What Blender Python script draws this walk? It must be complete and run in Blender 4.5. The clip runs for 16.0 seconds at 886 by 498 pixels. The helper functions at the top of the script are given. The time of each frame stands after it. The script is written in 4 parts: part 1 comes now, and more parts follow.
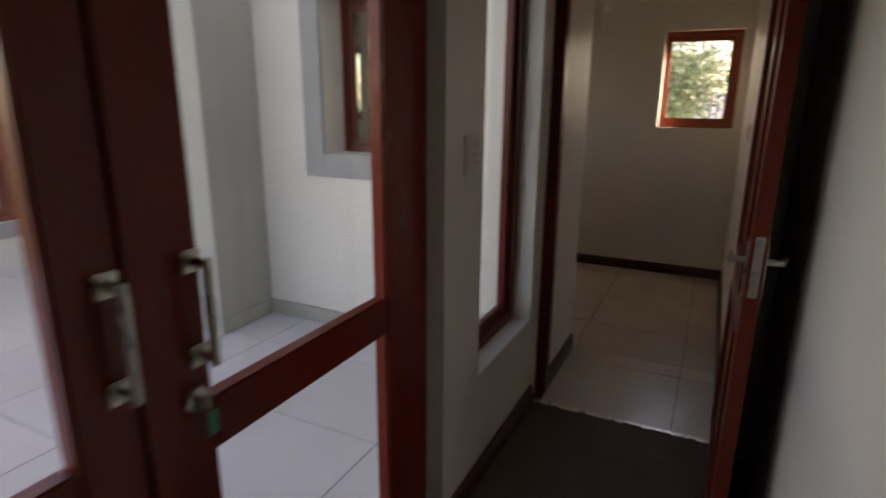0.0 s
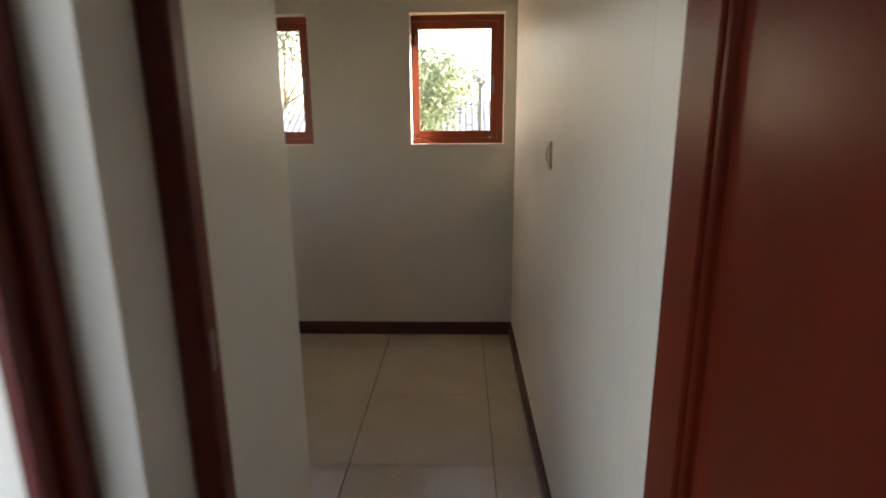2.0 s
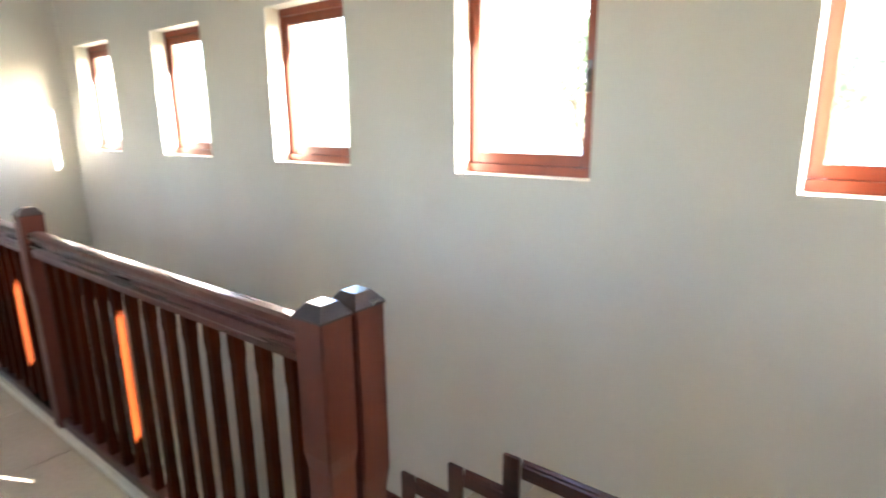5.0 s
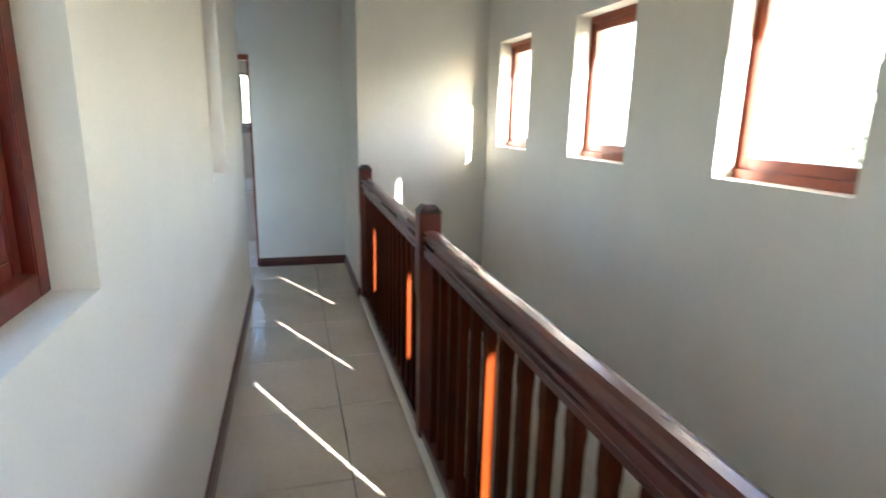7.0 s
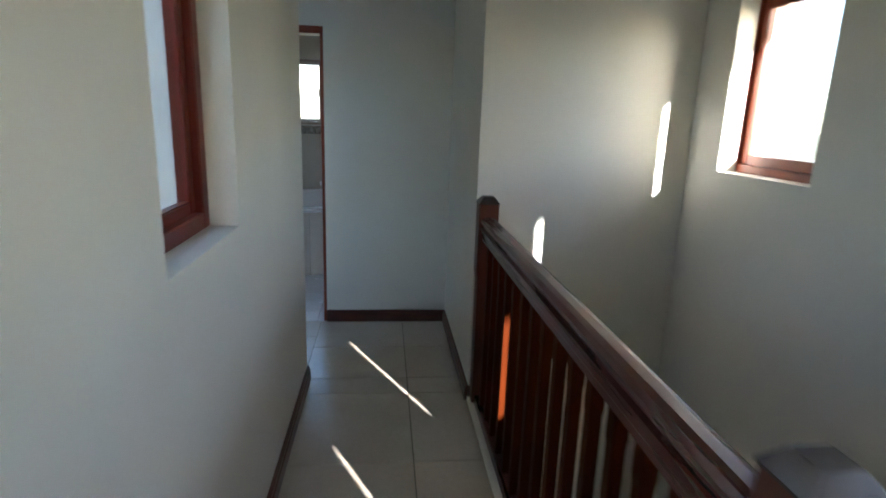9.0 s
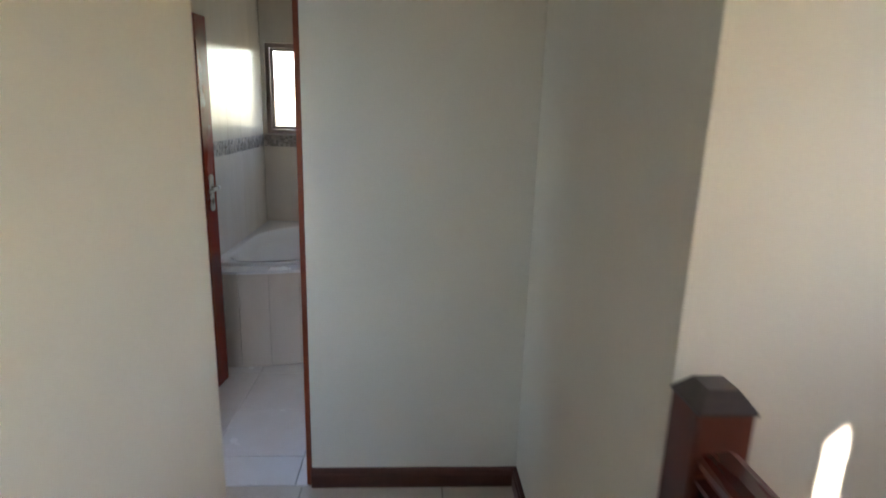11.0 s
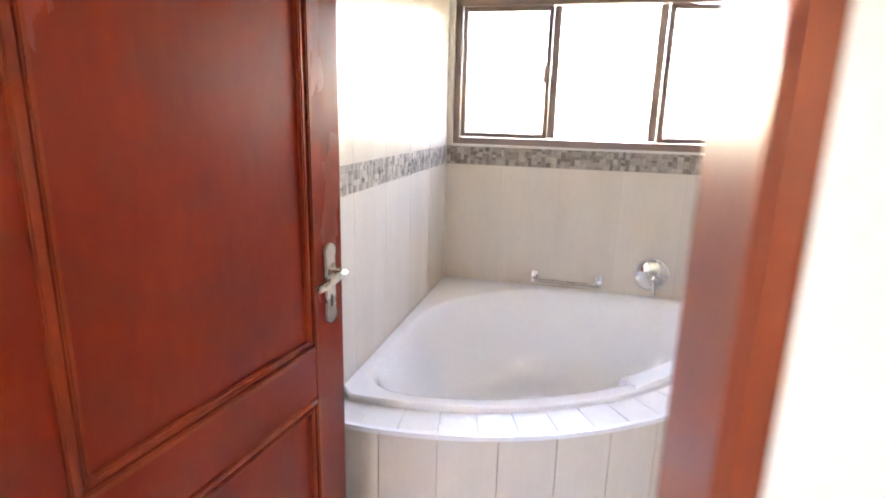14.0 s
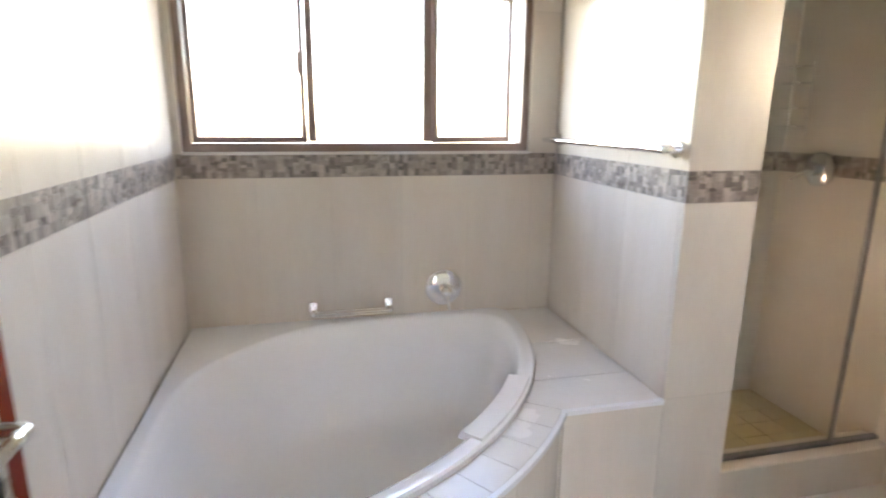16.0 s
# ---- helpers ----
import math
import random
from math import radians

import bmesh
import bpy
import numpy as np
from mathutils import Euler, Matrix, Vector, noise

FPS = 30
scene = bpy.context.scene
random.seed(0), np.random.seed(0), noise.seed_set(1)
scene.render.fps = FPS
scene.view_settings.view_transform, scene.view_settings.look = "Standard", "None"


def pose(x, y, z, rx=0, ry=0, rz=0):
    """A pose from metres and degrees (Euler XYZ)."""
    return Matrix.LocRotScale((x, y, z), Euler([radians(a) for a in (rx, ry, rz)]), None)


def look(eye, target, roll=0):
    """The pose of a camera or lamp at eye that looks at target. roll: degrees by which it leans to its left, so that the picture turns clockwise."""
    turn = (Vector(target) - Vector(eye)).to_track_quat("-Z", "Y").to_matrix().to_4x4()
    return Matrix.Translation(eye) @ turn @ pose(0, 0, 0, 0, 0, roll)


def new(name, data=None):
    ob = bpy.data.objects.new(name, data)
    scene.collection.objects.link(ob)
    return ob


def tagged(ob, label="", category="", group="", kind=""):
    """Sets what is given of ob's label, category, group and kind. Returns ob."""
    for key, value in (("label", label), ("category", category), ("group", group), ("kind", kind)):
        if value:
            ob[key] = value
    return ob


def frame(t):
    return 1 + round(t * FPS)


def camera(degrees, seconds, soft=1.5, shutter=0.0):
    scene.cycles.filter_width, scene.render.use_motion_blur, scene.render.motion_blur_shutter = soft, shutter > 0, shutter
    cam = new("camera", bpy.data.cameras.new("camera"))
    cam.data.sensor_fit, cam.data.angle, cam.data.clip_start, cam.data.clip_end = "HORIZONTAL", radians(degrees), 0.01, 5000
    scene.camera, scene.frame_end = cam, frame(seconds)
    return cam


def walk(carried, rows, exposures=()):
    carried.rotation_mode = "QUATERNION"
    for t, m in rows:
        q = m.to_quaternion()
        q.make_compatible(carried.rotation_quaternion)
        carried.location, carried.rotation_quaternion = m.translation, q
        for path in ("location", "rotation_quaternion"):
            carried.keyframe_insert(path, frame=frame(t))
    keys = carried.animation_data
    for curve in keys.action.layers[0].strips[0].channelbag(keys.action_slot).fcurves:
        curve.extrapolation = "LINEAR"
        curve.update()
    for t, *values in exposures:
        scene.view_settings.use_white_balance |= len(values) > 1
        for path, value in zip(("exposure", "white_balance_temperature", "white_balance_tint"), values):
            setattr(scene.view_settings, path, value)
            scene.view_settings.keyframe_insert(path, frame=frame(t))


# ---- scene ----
cam = camera(77.0, 16.0, 1.8, 0.5)
PATH = [
    (0, (0.316, -5.027, 1.423), (-0.531, -3.289, 0.913), 0.5),
    (0.5, (0.215, -4.713, 1.427), (-0.328, -2.857, 0.919), 0.2),
    (1, (0.169, -4.294, 1.43), (-0.16, -2.385, 0.933), -0.2),
    (1.5, (0.1, -3.875, 1.401), (-0.055, -1.937, 0.93), -0.2),
    (2, (0.142, -3.451, 1.426), (0.072, -1.511, 0.948), -0.5),
    (2.5, (0.172, -3.055, 1.44), (0.106, -1.115, 0.961), -0.5),
    (3, (0.144, -2.735, 1.425), (0.079, -0.792, 0.955), -0.6),
    (3.2, (0.151, -2.621, 1.408), (0.068, -0.675, 0.953), -0.6),
    (5.3, (-0.061, -1.734, 1.459), (-1.424, -0.347, 0.99), -0.6),
    (5.5, (-0.095, -1.705, 1.455), (-1.557, -0.424, 0.985), -0.5),
    (6, (-0.262, -1.639, 1.451), (-1.927, -0.633, 0.99), 0.2),
    (6.5, (-0.462, -1.587, 1.446), (-2.252, -0.822, 0.988), 0.7),
    (7, (-0.729, -1.528, 1.431), (-2.607, -1.014, 0.975), 1.2),
    (7.5, (-1.093, -1.516, 1.438), (-3.008, -1.172, 0.977), 1.5),
    (8, (-1.526, -1.489, 1.434), (-3.451, -1.211, 0.97), 1.8),
    (8.5, (-1.993, -1.481, 1.438), (-3.924, -1.251, 0.97), 1.9),
    (9, (-2.463, -1.472, 1.436), (-4.396, -1.259, 0.969), 2.0),
    (9.5, (-2.932, -1.473, 1.431), (-4.868, -1.288, 0.966), 2.0),
    (9.7, (-3.121, -1.471, 1.44), (-5.058, -1.292, 0.975), 2.0),
    (12, (-4.952, -1.508, 1.486), (-6.894, -1.576, 1.011), 1.2),
    (12.5, (-5.273, -1.578, 1.458), (-7.205, -1.799, 0.991), 0.8),
    (13, (-5.548, -1.704, 1.444), (-7.462, -2.055, 0.981), 0.7),
    (13.5, (-5.802, -1.839, 1.452), (-7.69, -2.289, 0.968), 1.8),
    (14, (-5.987, -1.943, 1.44), (-7.869, -2.421, 0.962), 1.4),
    (14.5, (-6.114, -2.051, 1.44), (-8.005, -2.495, 0.965), 1.5),
    (15, (-6.226, -2.11, 1.423), (-8.161, -2.315, 0.96), 1.3),
    (15.5, (-6.359, -2.13, 1.415), (-8.304, -2.022, 0.962), 0.9),
    (16, (-6.465, -2.135, 1.414), (-8.362, -1.69, 0.963), 0.5),
]
walk(cam, [(t, look(eye, target, roll)) for t, eye, target, roll in PATH],
     [(0, 2.3, 8600, 34), (1.0, 2.9, 8700, 36), (1.5, 3.0, 8600, 32), (2, 3.25, 8100, 27), (2.5, 3.38, 8200, 26), (3, 3.75, 7500, 23), (5.5, 5.35, 6350, 19), (7, 4.8, 6150, 15), (8, 4.1, 5950, 13), (9.7, 3.55, 5850, 12), (12, 5.2, 7800, 26), (12.5, 5.6, 7400, 26), (13.5, 6.0, 7400, 27), (14, 6.2, 7700, 32), (15, 6.4, 8000, 32), (15.5, 6.15, 8100, 30), (16, 5.7, 7700, 27)])

# ---- world, sun, exposure ----
world = bpy.data.worlds.new("sky")
scene.world = world
world.use_nodes = True
wn = world.node_tree.nodes
sky = wn.new("ShaderNodeTexSky")
sky.sky_type = "NISHITA"
sky.sun_disc = False
SUN_EL, SUN_AZ = radians(23.8), math.atan2(0.8971, 0.4419)   # azimuth clockwise from +y
sky.sun_elevation = SUN_EL
sky.sun_rotation = SUN_AZ
sky.air_density, sky.dust_density, sky.ozone_density = 0.9, 1.0, 0.2
wn["Background"].inputs[1].default_value = 0.12
world.node_tree.links.new(sky.outputs[0], wn["Background"].inputs[0])
sun = new("sun", bpy.data.lights.new("sun", "SUN"))
sun.data.energy, sun.data.angle, sun.data.color = 4.5, radians(0.5), (1.0, 0.93, 0.84)
sun.matrix_world = look((0, 0, 20), (-math.sin(SUN_AZ) * math.cos(SUN_EL), -math.cos(SUN_AZ) * math.cos(SUN_EL), 20 - math.sin(SUN_EL)))


# ---- materials ----
def shader(name):
    m = bpy.data.materials.new(name)
    m.use_nodes = True
    return m, m.node_tree.nodes, m.node_tree.links, m.node_tree.nodes["Principled BSDF"]


def surface(name, a, b, rough=0.5, scale=8.0, stretch=(1, 1, 1), fine=90.0, bump=0.05, metal=0.0, coat=0.0, vary=0.0, island=False, rough_vary=0.08):
    """Two tones mixed by noise at two scales, fine relief, and a shift of tone from piece to piece."""
    m, n, l, p = shader(name)
    mp = n.new("ShaderNodeMapping")
    geo = n.new("ShaderNodeNewGeometry")
    mp.inputs["Scale"].default_value = stretch
    l.new(geo.outputs["Position"], mp.inputs["Vector"])
    n1, n2 = n.new("ShaderNodeTexNoise"), n.new("ShaderNodeTexNoise")
    n1.inputs["Scale"].default_value, n2.inputs["Scale"].default_value = scale, fine
    n1.inputs["Detail"].default_value = 6
    l.new(mp.outputs[0], n1.inputs["Vector"])
    l.new(mp.outputs[0], n2.inputs["Vector"])
    add = n.new("ShaderNodeMath")
    add.operation = "MULTIPLY_ADD"
    add.inputs[1].default_value = 0.35
    l.new(n2.outputs[0], add.inputs[0])
    l.new(n1.outputs[0], add.inputs[2])
    ramp = n.new("ShaderNodeValToRGB")
    ramp.color_ramp.elements[0].position, ramp.color_ramp.elements[1].position = 0.42, 0.92
    ramp.color_ramp.elements[0].color, ramp.color_ramp.elements[1].color = (*a, 1), (*b, 1)
    l.new(add.outputs[0], ramp.inputs[0])
    colour = ramp.outputs[0]
    if vary:
        hsv, mul = n.new("ShaderNodeHueSaturation"), n.new("ShaderNodeMapRange")
        mul.inputs["To Min"].default_value, mul.inputs["To Max"].default_value = 1 - vary, 1 + vary
        src = geo.outputs["Random Per Island"] if island else n.new("ShaderNodeObjectInfo").outputs["Random"]
        l.new(src, mul.inputs[0])
        l.new(mul.outputs[0], hsv.inputs["Value"])
        l.new(colour, hsv.inputs["Color"])
        colour = hsv.outputs[0]
    l.new(colour, p.inputs["Base Color"])
    rr = n.new("ShaderNodeMapRange")
    rr.inputs["To Min"].default_value, rr.inputs["To Max"].default_value = max(0, rough - rough_vary), rough + rough_vary
    l.new(n1.outputs[0], rr.inputs[0])
    l.new(rr.outputs[0], p.inputs["Roughness"])
    p.inputs["Metallic"].default_value = metal
    p.inputs["Coat Weight"].default_value = coat
    p.inputs["Coat Roughness"].default_value = 0.12
    if bump:
        bp = n.new("ShaderNodeBump")
        bp.inputs["Strength"].default_value, bp.inputs["Distance"].default_value = bump, 0.004
        l.new(add.outputs[0], bp.inputs["Height"])
        l.new(bp.outputs[0], p.inputs["Normal"])
    return m


PAINT = surface("cream wall paint", (0.72, 0.695, 0.61), (0.78, 0.755, 0.67), 0.42, 2.5, fine=140, bump=0.03, rough_vary=0.04)
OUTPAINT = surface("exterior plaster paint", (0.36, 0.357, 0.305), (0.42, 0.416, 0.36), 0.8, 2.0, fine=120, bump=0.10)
GREYPLASTER = surface("grey plaster surround", (0.33, 0.33, 0.31), (0.40, 0.40, 0.38), 0.85, 6, fine=120, bump=0.2)
CEIL = surface("white ceiling paint", (0.76, 0.75, 0.70), (0.81, 0.80, 0.76), 0.8, 3, fine=120, bump=0.08)
# the same mahogany, lighter and more orange: sunlight put into its colour
SUNLITWOOD = surface("mahogany in a sunlit tone", (0.16, 0.024, 0.009), (0.27, 0.055, 0.018), 0.42, 3.0, (3, 3, 0.7), 40, 0.05, coat=0.14)
WOOD = surface("varnished mahogany", (0.165, 0.0148, 0.0051), (0.225, 0.0255, 0.0085), 0.26, 1.6, (2.0, 2.0, 0.8), 24, 0.03, rough_vary=0.05)
# lighter than the leaf: rubbed edges, plus orange highlights put into the colour
MOULDWOOD = surface("mahogany moulding with rubbed edges and painted highlights", (0.175, 0.0200, 0.0065), (0.27, 0.041, 0.0125), 0.24, 6, (3, 3, 0.8), 30, 0.03, rough_vary=0.05)
DARKWOOD = surface("dark red mahogany joinery", (0.092, 0.0102, 0.0045), (0.150, 0.0180, 0.0072), 0.30, 2.0, (2.5, 2.5, 0.8), 30, 0.03, rough_vary=0.05)
WOODX = surface("varnished mahogany rail", (0.056, 0.0100, 0.0055), (0.080, 0.0145, 0.0075), 0.28, 4, (0.4, 5, 5), 40, 0.015, coat=0.3)
BALWOOD = surface("dark mahogany baluster", (0.030, 0.0050, 0.0006), (0.062, 0.0105, 0.0009), 0.55, 4, (5, 5, 0.6), 60, 0.08, coat=0.0)
POSTWOOD = surface("brown mahogany post", (0.078, 0.0145, 0.0055), (0.125, 0.024, 0.0085), 0.42, 4, (4, 4, 0.5), 50, 0.10, coat=0.15)
CAPWOOD = surface("grey-worn dark varnish", (0.020, 0.013, 0.013), (0.050, 0.034, 0.032), 0.30, 9, (4, 1, 4), 60, 0.08, coat=0.4)
SKIRT = surface("dark varnished skirting wood", (0.055, 0.015, 0.010), (0.115, 0.030, 0.018), 0.34, 6, (0.8, 0.8, 6), 70, 0.10, coat=0.3)
TILE = surface("beige porcelain tile", (0.50, 0.43, 0.34), (0.60, 0.53, 0.43), 0.24, 2.5, fine=40, bump=0.02, vary=0.04, rough_vary=0.03)
GROUT = surface("dark tile grout", (0.10, 0.085, 0.07), (0.17, 0.15, 0.125), 0.9, 30, fine=200, bump=0.3)
BATHTILE = surface("cream wall tile with faint streaks", (0.675, 0.61, 0.525), (0.725, 0.66, 0.58), 0.22, 4, (2.5, 2.5, 0.5), 30, 0.01, vary=0.035)
BATHGROUT = surface("beige wall grout", (0.58, 0.52, 0.44), (0.65, 0.59, 0.51), 0.85, 30, fine=160, bump=0.2)
DECKTILE = surface("white deck tile", (0.74, 0.70, 0.66), (0.80, 0.77, 0.74), 0.25, 6, fine=60, bump=0.03, vary=0.02)
PATIO = surface("pale grey patio tile", (0.55, 0.53, 0.515), (0.64, 0.62, 0.605), 0.42, 3, fine=60, bump=0.05, vary=0.04)
BROWNFLOOR = surface("brown carpet", (0.10, 0.060, 0.042), (0.15, 0.095, 0.068), 0.95, 8, fine=500, bump=0.5)
MOSAIC = surface("mixed stone mosaic chips", (0.25, 0.215, 0.185), (0.40, 0.345, 0.30), 0.3, 40, fine=150, bump=0.08, vary=0.5, island=True)
MOSGROUT = surface("mosaic grout", (0.30, 0.27, 0.24), (0.38, 0.34, 0.30), 0.9, 60, fine=200, bump=0.2)
ACRYL = surface("white bath acrylic", (0.84, 0.84, 0.845), (0.87, 0.87, 0.875), 0.10, 3, fine=50, bump=0.0, coat=0.5, rough_vary=0.03)
CHROME = surface("chrome", (0.75, 0.75, 0.76), (0.82, 0.82, 0.83), 0.10, 20, fine=100, bump=0.0, metal=1.0, rough_vary=0.04)
NICKEL = surface("satin nickel", (0.60, 0.57, 0.50), (0.70, 0.66, 0.58), 0.28, 30, fine=200, bump=0.02, metal=1.0)
PLASTIC = surface("cream switch plastic", (0.66, 0.62, 0.54), (0.70, 0.66, 0.58), 0.35, 6, fine=80, bump=0.0)
GREEN = surface("green key tag plastic", (0.02, 0.26, 0.14), (0.03, 0.33, 0.18), 0.4, 20, fine=90, bump=0.02)
BLACK = surface("black rubber", (0.01, 0.01, 0.01), (0.02, 0.02, 0.02), 0.6, 20, fine=90, bump=0.05)
BRONZE = surface("bronze window aluminium", (0.25, 0.175, 0.15), (0.31, 0.225, 0.20), 0.42, 8, fine=120, bump=0.03)
SHOWERFLOOR = surface("sand coloured shower tile", (0.42, 0.32, 0.18), (0.52, 0.40, 0.24), 0.4, 8, fine=90, bump=0.1, vary=0.06)
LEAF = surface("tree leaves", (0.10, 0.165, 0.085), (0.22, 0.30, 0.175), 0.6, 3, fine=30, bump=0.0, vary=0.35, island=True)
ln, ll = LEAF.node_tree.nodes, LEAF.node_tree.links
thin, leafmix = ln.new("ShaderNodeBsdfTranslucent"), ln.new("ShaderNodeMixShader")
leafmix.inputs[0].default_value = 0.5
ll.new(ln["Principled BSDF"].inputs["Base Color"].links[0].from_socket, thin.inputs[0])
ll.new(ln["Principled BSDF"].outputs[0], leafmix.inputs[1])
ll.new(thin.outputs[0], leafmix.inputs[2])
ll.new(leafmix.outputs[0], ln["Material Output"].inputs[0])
BARK = surface("tree bark", (0.10, 0.075, 0.05), (0.19, 0.15, 0.11), 0.9, 6, (3, 3, 0.6), 60, 0.6)
ROOF = surface("pale corrugated roof sheet", (0.34, 0.335, 0.33), (0.43, 0.42, 0.41), 0.5, 3, fine=60, bump=0.05)
EARTH = surface("dry lawn and earth", (0.085, 0.085, 0.045), (0.15, 0.14, 0.085), 0.95, 0.8, fine=12, bump=0.3)
STEEL = surface("dull galvanised steel", (0.16, 0.16, 0.17), (0.24, 0.24, 0.25), 0.5, 8, fine=80, bump=0.05, metal=0.6)

for varnish, level in ((BALWOOD, 0.04), (WOOD, 0.32), (DARKWOOD, 0.35)):
    varnish.node_tree.nodes["Principled BSDF"].inputs["Specular IOR Level"].default_value = level
GLASS, gn, gl, gp = shader("clear glass")
gn.remove(gp)
mix, tr, gs, fr = gn.new("ShaderNodeMixShader"), gn.new("ShaderNodeBsdfTransparent"), gn.new("ShaderNodeBsdfGlossy"), gn.new("ShaderNodeLayerWeight")
tr.inputs[0].default_value = (0.94, 0.96, 0.95, 1)
gs.inputs["Roughness"].default_value = 0.02
fr.inputs[0].default_value = 0.5
pw = gn.new("ShaderNodeMath")
pw.operation = "POWER"
pw.inputs[1].default_value = 4.0
ma = gn.new("ShaderNodeMath")
ma.operation = "MULTIPLY_ADD"
ma.inputs[1].default_value, ma.inputs[2].default_value = 0.7, 0.03
gl.new(fr.outputs["Facing"], pw.inputs[0])
gl.new(pw.outputs[0], ma.inputs[0])
gl.new(ma.outputs[0], mix.inputs[0])
gl.new(tr.outputs[0], mix.inputs[1])
gl.new(gs.outputs[0], mix.inputs[2])
gl.new(mix.outputs[0], gn["Material Output"].inputs[0])


# ---- building helpers ----
def box(bm, x0, x1, y0, y1, z0, z1, bevel=0.0):
    """A box between the given planes, with bevelled edges if wanted."""
    made = bmesh.ops.create_cube(bm, size=1.0)
    bmesh.ops.transform(bm, verts=made["verts"], matrix=Matrix.Translation(((x0 + x1) / 2, (y0 + y1) / 2, (z0 + z1) / 2)) @ Matrix.Diagonal((abs(x1 - x0), abs(y1 - y0), abs(z1 - z0), 1)))
    if bevel:
        bmesh.ops.bevel(bm, geom=list({e for v in made["verts"] for e in v.link_edges}), offset=bevel, segments=2, affect="EDGES")
    return bm


def boxes(*rows, bevel=0.0):
    bm = bmesh.new()
    for row in rows:
        box(bm, *row, bevel=bevel)
    return bm


def tube(bm, a, b, r, sides=16, r2=None):
    """A closed cylinder or cone from a to b."""
    a, b = Vector(a), Vector(b)
    m = Matrix.Translation((a + b) / 2) @ (b - a).to_track_quat("Z", "Y").to_matrix().to_4x4()
    bmesh.ops.create_cone(bm, cap_ends=True, segments=sides, radius1=r, radius2=r if r2 is None else r2, depth=(b - a).length, matrix=m)
    return bm


def path_tube(bm, points, r, sides=10):
    for a, b in zip(points, points[1:]):
        tube(bm, a, b, r, sides)
        bmesh.ops.create_uvsphere(bm, u_segments=sides, v_segments=6, radius=r, matrix=Matrix.Translation(b))
    return bm


def sweep(bm, profile, a, b, up=(0, 0, 1)):
    """A closed profile of (outward, upward) pairs swept straight from a to b; outward lies to the right of the way."""
    a, b, up = Vector(a), Vector(b), Vector(up)
    side = (b - a).normalized().cross(up)
    rings = [[bm.verts.new(p + side * u + up * v) for u, v in profile] for p in (a, b)]
    k = len(profile)
    for i in range(k):
        bm.faces.new((rings[0][i], rings[0][(i + 1) % k], rings[1][(i + 1) % k], rings[1][i]))
    bm.faces.new(rings[0][::-1])
    bm.faces.new(rings[1])
    return bm


def mesh_of(name, bm, material, smooth=False):
    bmesh.ops.recalc_face_normals(bm, faces=bm.faces)
    me = bpy.data.meshes.new(name)
    bm.to_mesh(me)
    bm.free()
    me.materials.append(material)
    if smooth:
        for f in me.polygons:
            f.use_smooth = True
        me.set_sharp_from_angle(angle=radians(40))
    return me


def thing(name, bm, material, label="", category="", group="", kind="", smooth=False):
    return tagged(new(name, mesh_of(name, bm, material, smooth)), label, category, group, kind)


def part(name, bm, material, parent, label="", smooth=False, kind=""):
    ob = new(name, mesh_of(name, bm, material, smooth))
    ob.parent = parent
    ob.matrix_parent_inverse = Matrix()
    return tagged(ob, label, kind=kind)


def empty(name, label="", category="", group="", kind="", at=(0, 0, 0)):
    ob = new(name)
    ob.location = at
    ob.empty_display_size = 0.05
    return tagged(ob, label, category, group, kind)


def wall(name, axis, at, u, z, thick, material, holes=(), label=""):
    """A wall along x or y whose faces lie at `at` and at + thick, from u[0] to u[1] and z[0] to z[1]; holes are (u0, u1, z0, z1)."""
    us = sorted({u[0], u[1], *(h[i] for h in holes for i in (0, 1) if u[0] < h[i] < u[1])})
    zs = sorted({z[0], z[1], *(h[i] for h in holes for i in (2, 3) if z[0] < h[i] < z[1])})
    solid = {}
    for i in range(len(us) - 1):
        for j in range(len(zs) - 1):
            cu, cz = (us[i] + us[i + 1]) / 2, (zs[j] + zs[j + 1]) / 2
            solid[i, j] = not any(h[0] < cu < h[1] and h[2] < cz < h[3] for h in holes)
    bm, verts = bmesh.new(), {}

    def v(i, j, k):
        if (i, j, k) not in verts:
            d = at + k * thick
            verts[i, j, k] = bm.verts.new((us[i], d, zs[j]) if axis == "x" else (d, us[i], zs[j]))
        return verts[i, j, k]

    for (i, j), full in solid.items():
        if not full:
            continue
        for k in (0, 1):
            bm.faces.new((v(i, j, k), v(i + 1, j, k), v(i + 1, j + 1, k), v(i, j + 1, k)))
        for (di, dj), (p, q) in (((-1, 0), ((i, j), (i, j + 1))), ((1, 0), ((i + 1, j), (i + 1, j + 1))), ((0, -1), ((i, j), (i + 1, j))), ((0, 1), ((i, j + 1), (i + 1, j + 1)))):
            if not solid.get((i + di, j + dj), False):
                bm.faces.new((v(*p, 0), v(*q, 0), v(*q, 1), v(*p, 1)))
    return thing(name, bm, material, label, "wall", kind="structure")


# ---- the plan, in metres ----
EAST, NORTH, SOUTH = 0.46, 0.0, -1.88        # passage east wall, stair window wall, corridor south wall
ROOMW, ROOME = -0.383, 0.565                   # first room: west and east wall faces
PASSW, CORNER = -0.354, -1.93                # passage west wall and its end
DOORY = -2.46                                # landing face of the first door's wall
STAIREND, ENDW = -5.07, -6.22                # end of the stairwell, end wall of the corridor
JAMB, JAMBS = -1.86, -2.60                   # bathroom door opening
BW, BS, BN, PIERX, PIERN = -8.715, -2.63, -1.117, -7.825, -0.875
CEILZ = 2.65
WIN = [-0.20 - 1.162 * k for k in range(5)]  # west edges of the stair windows

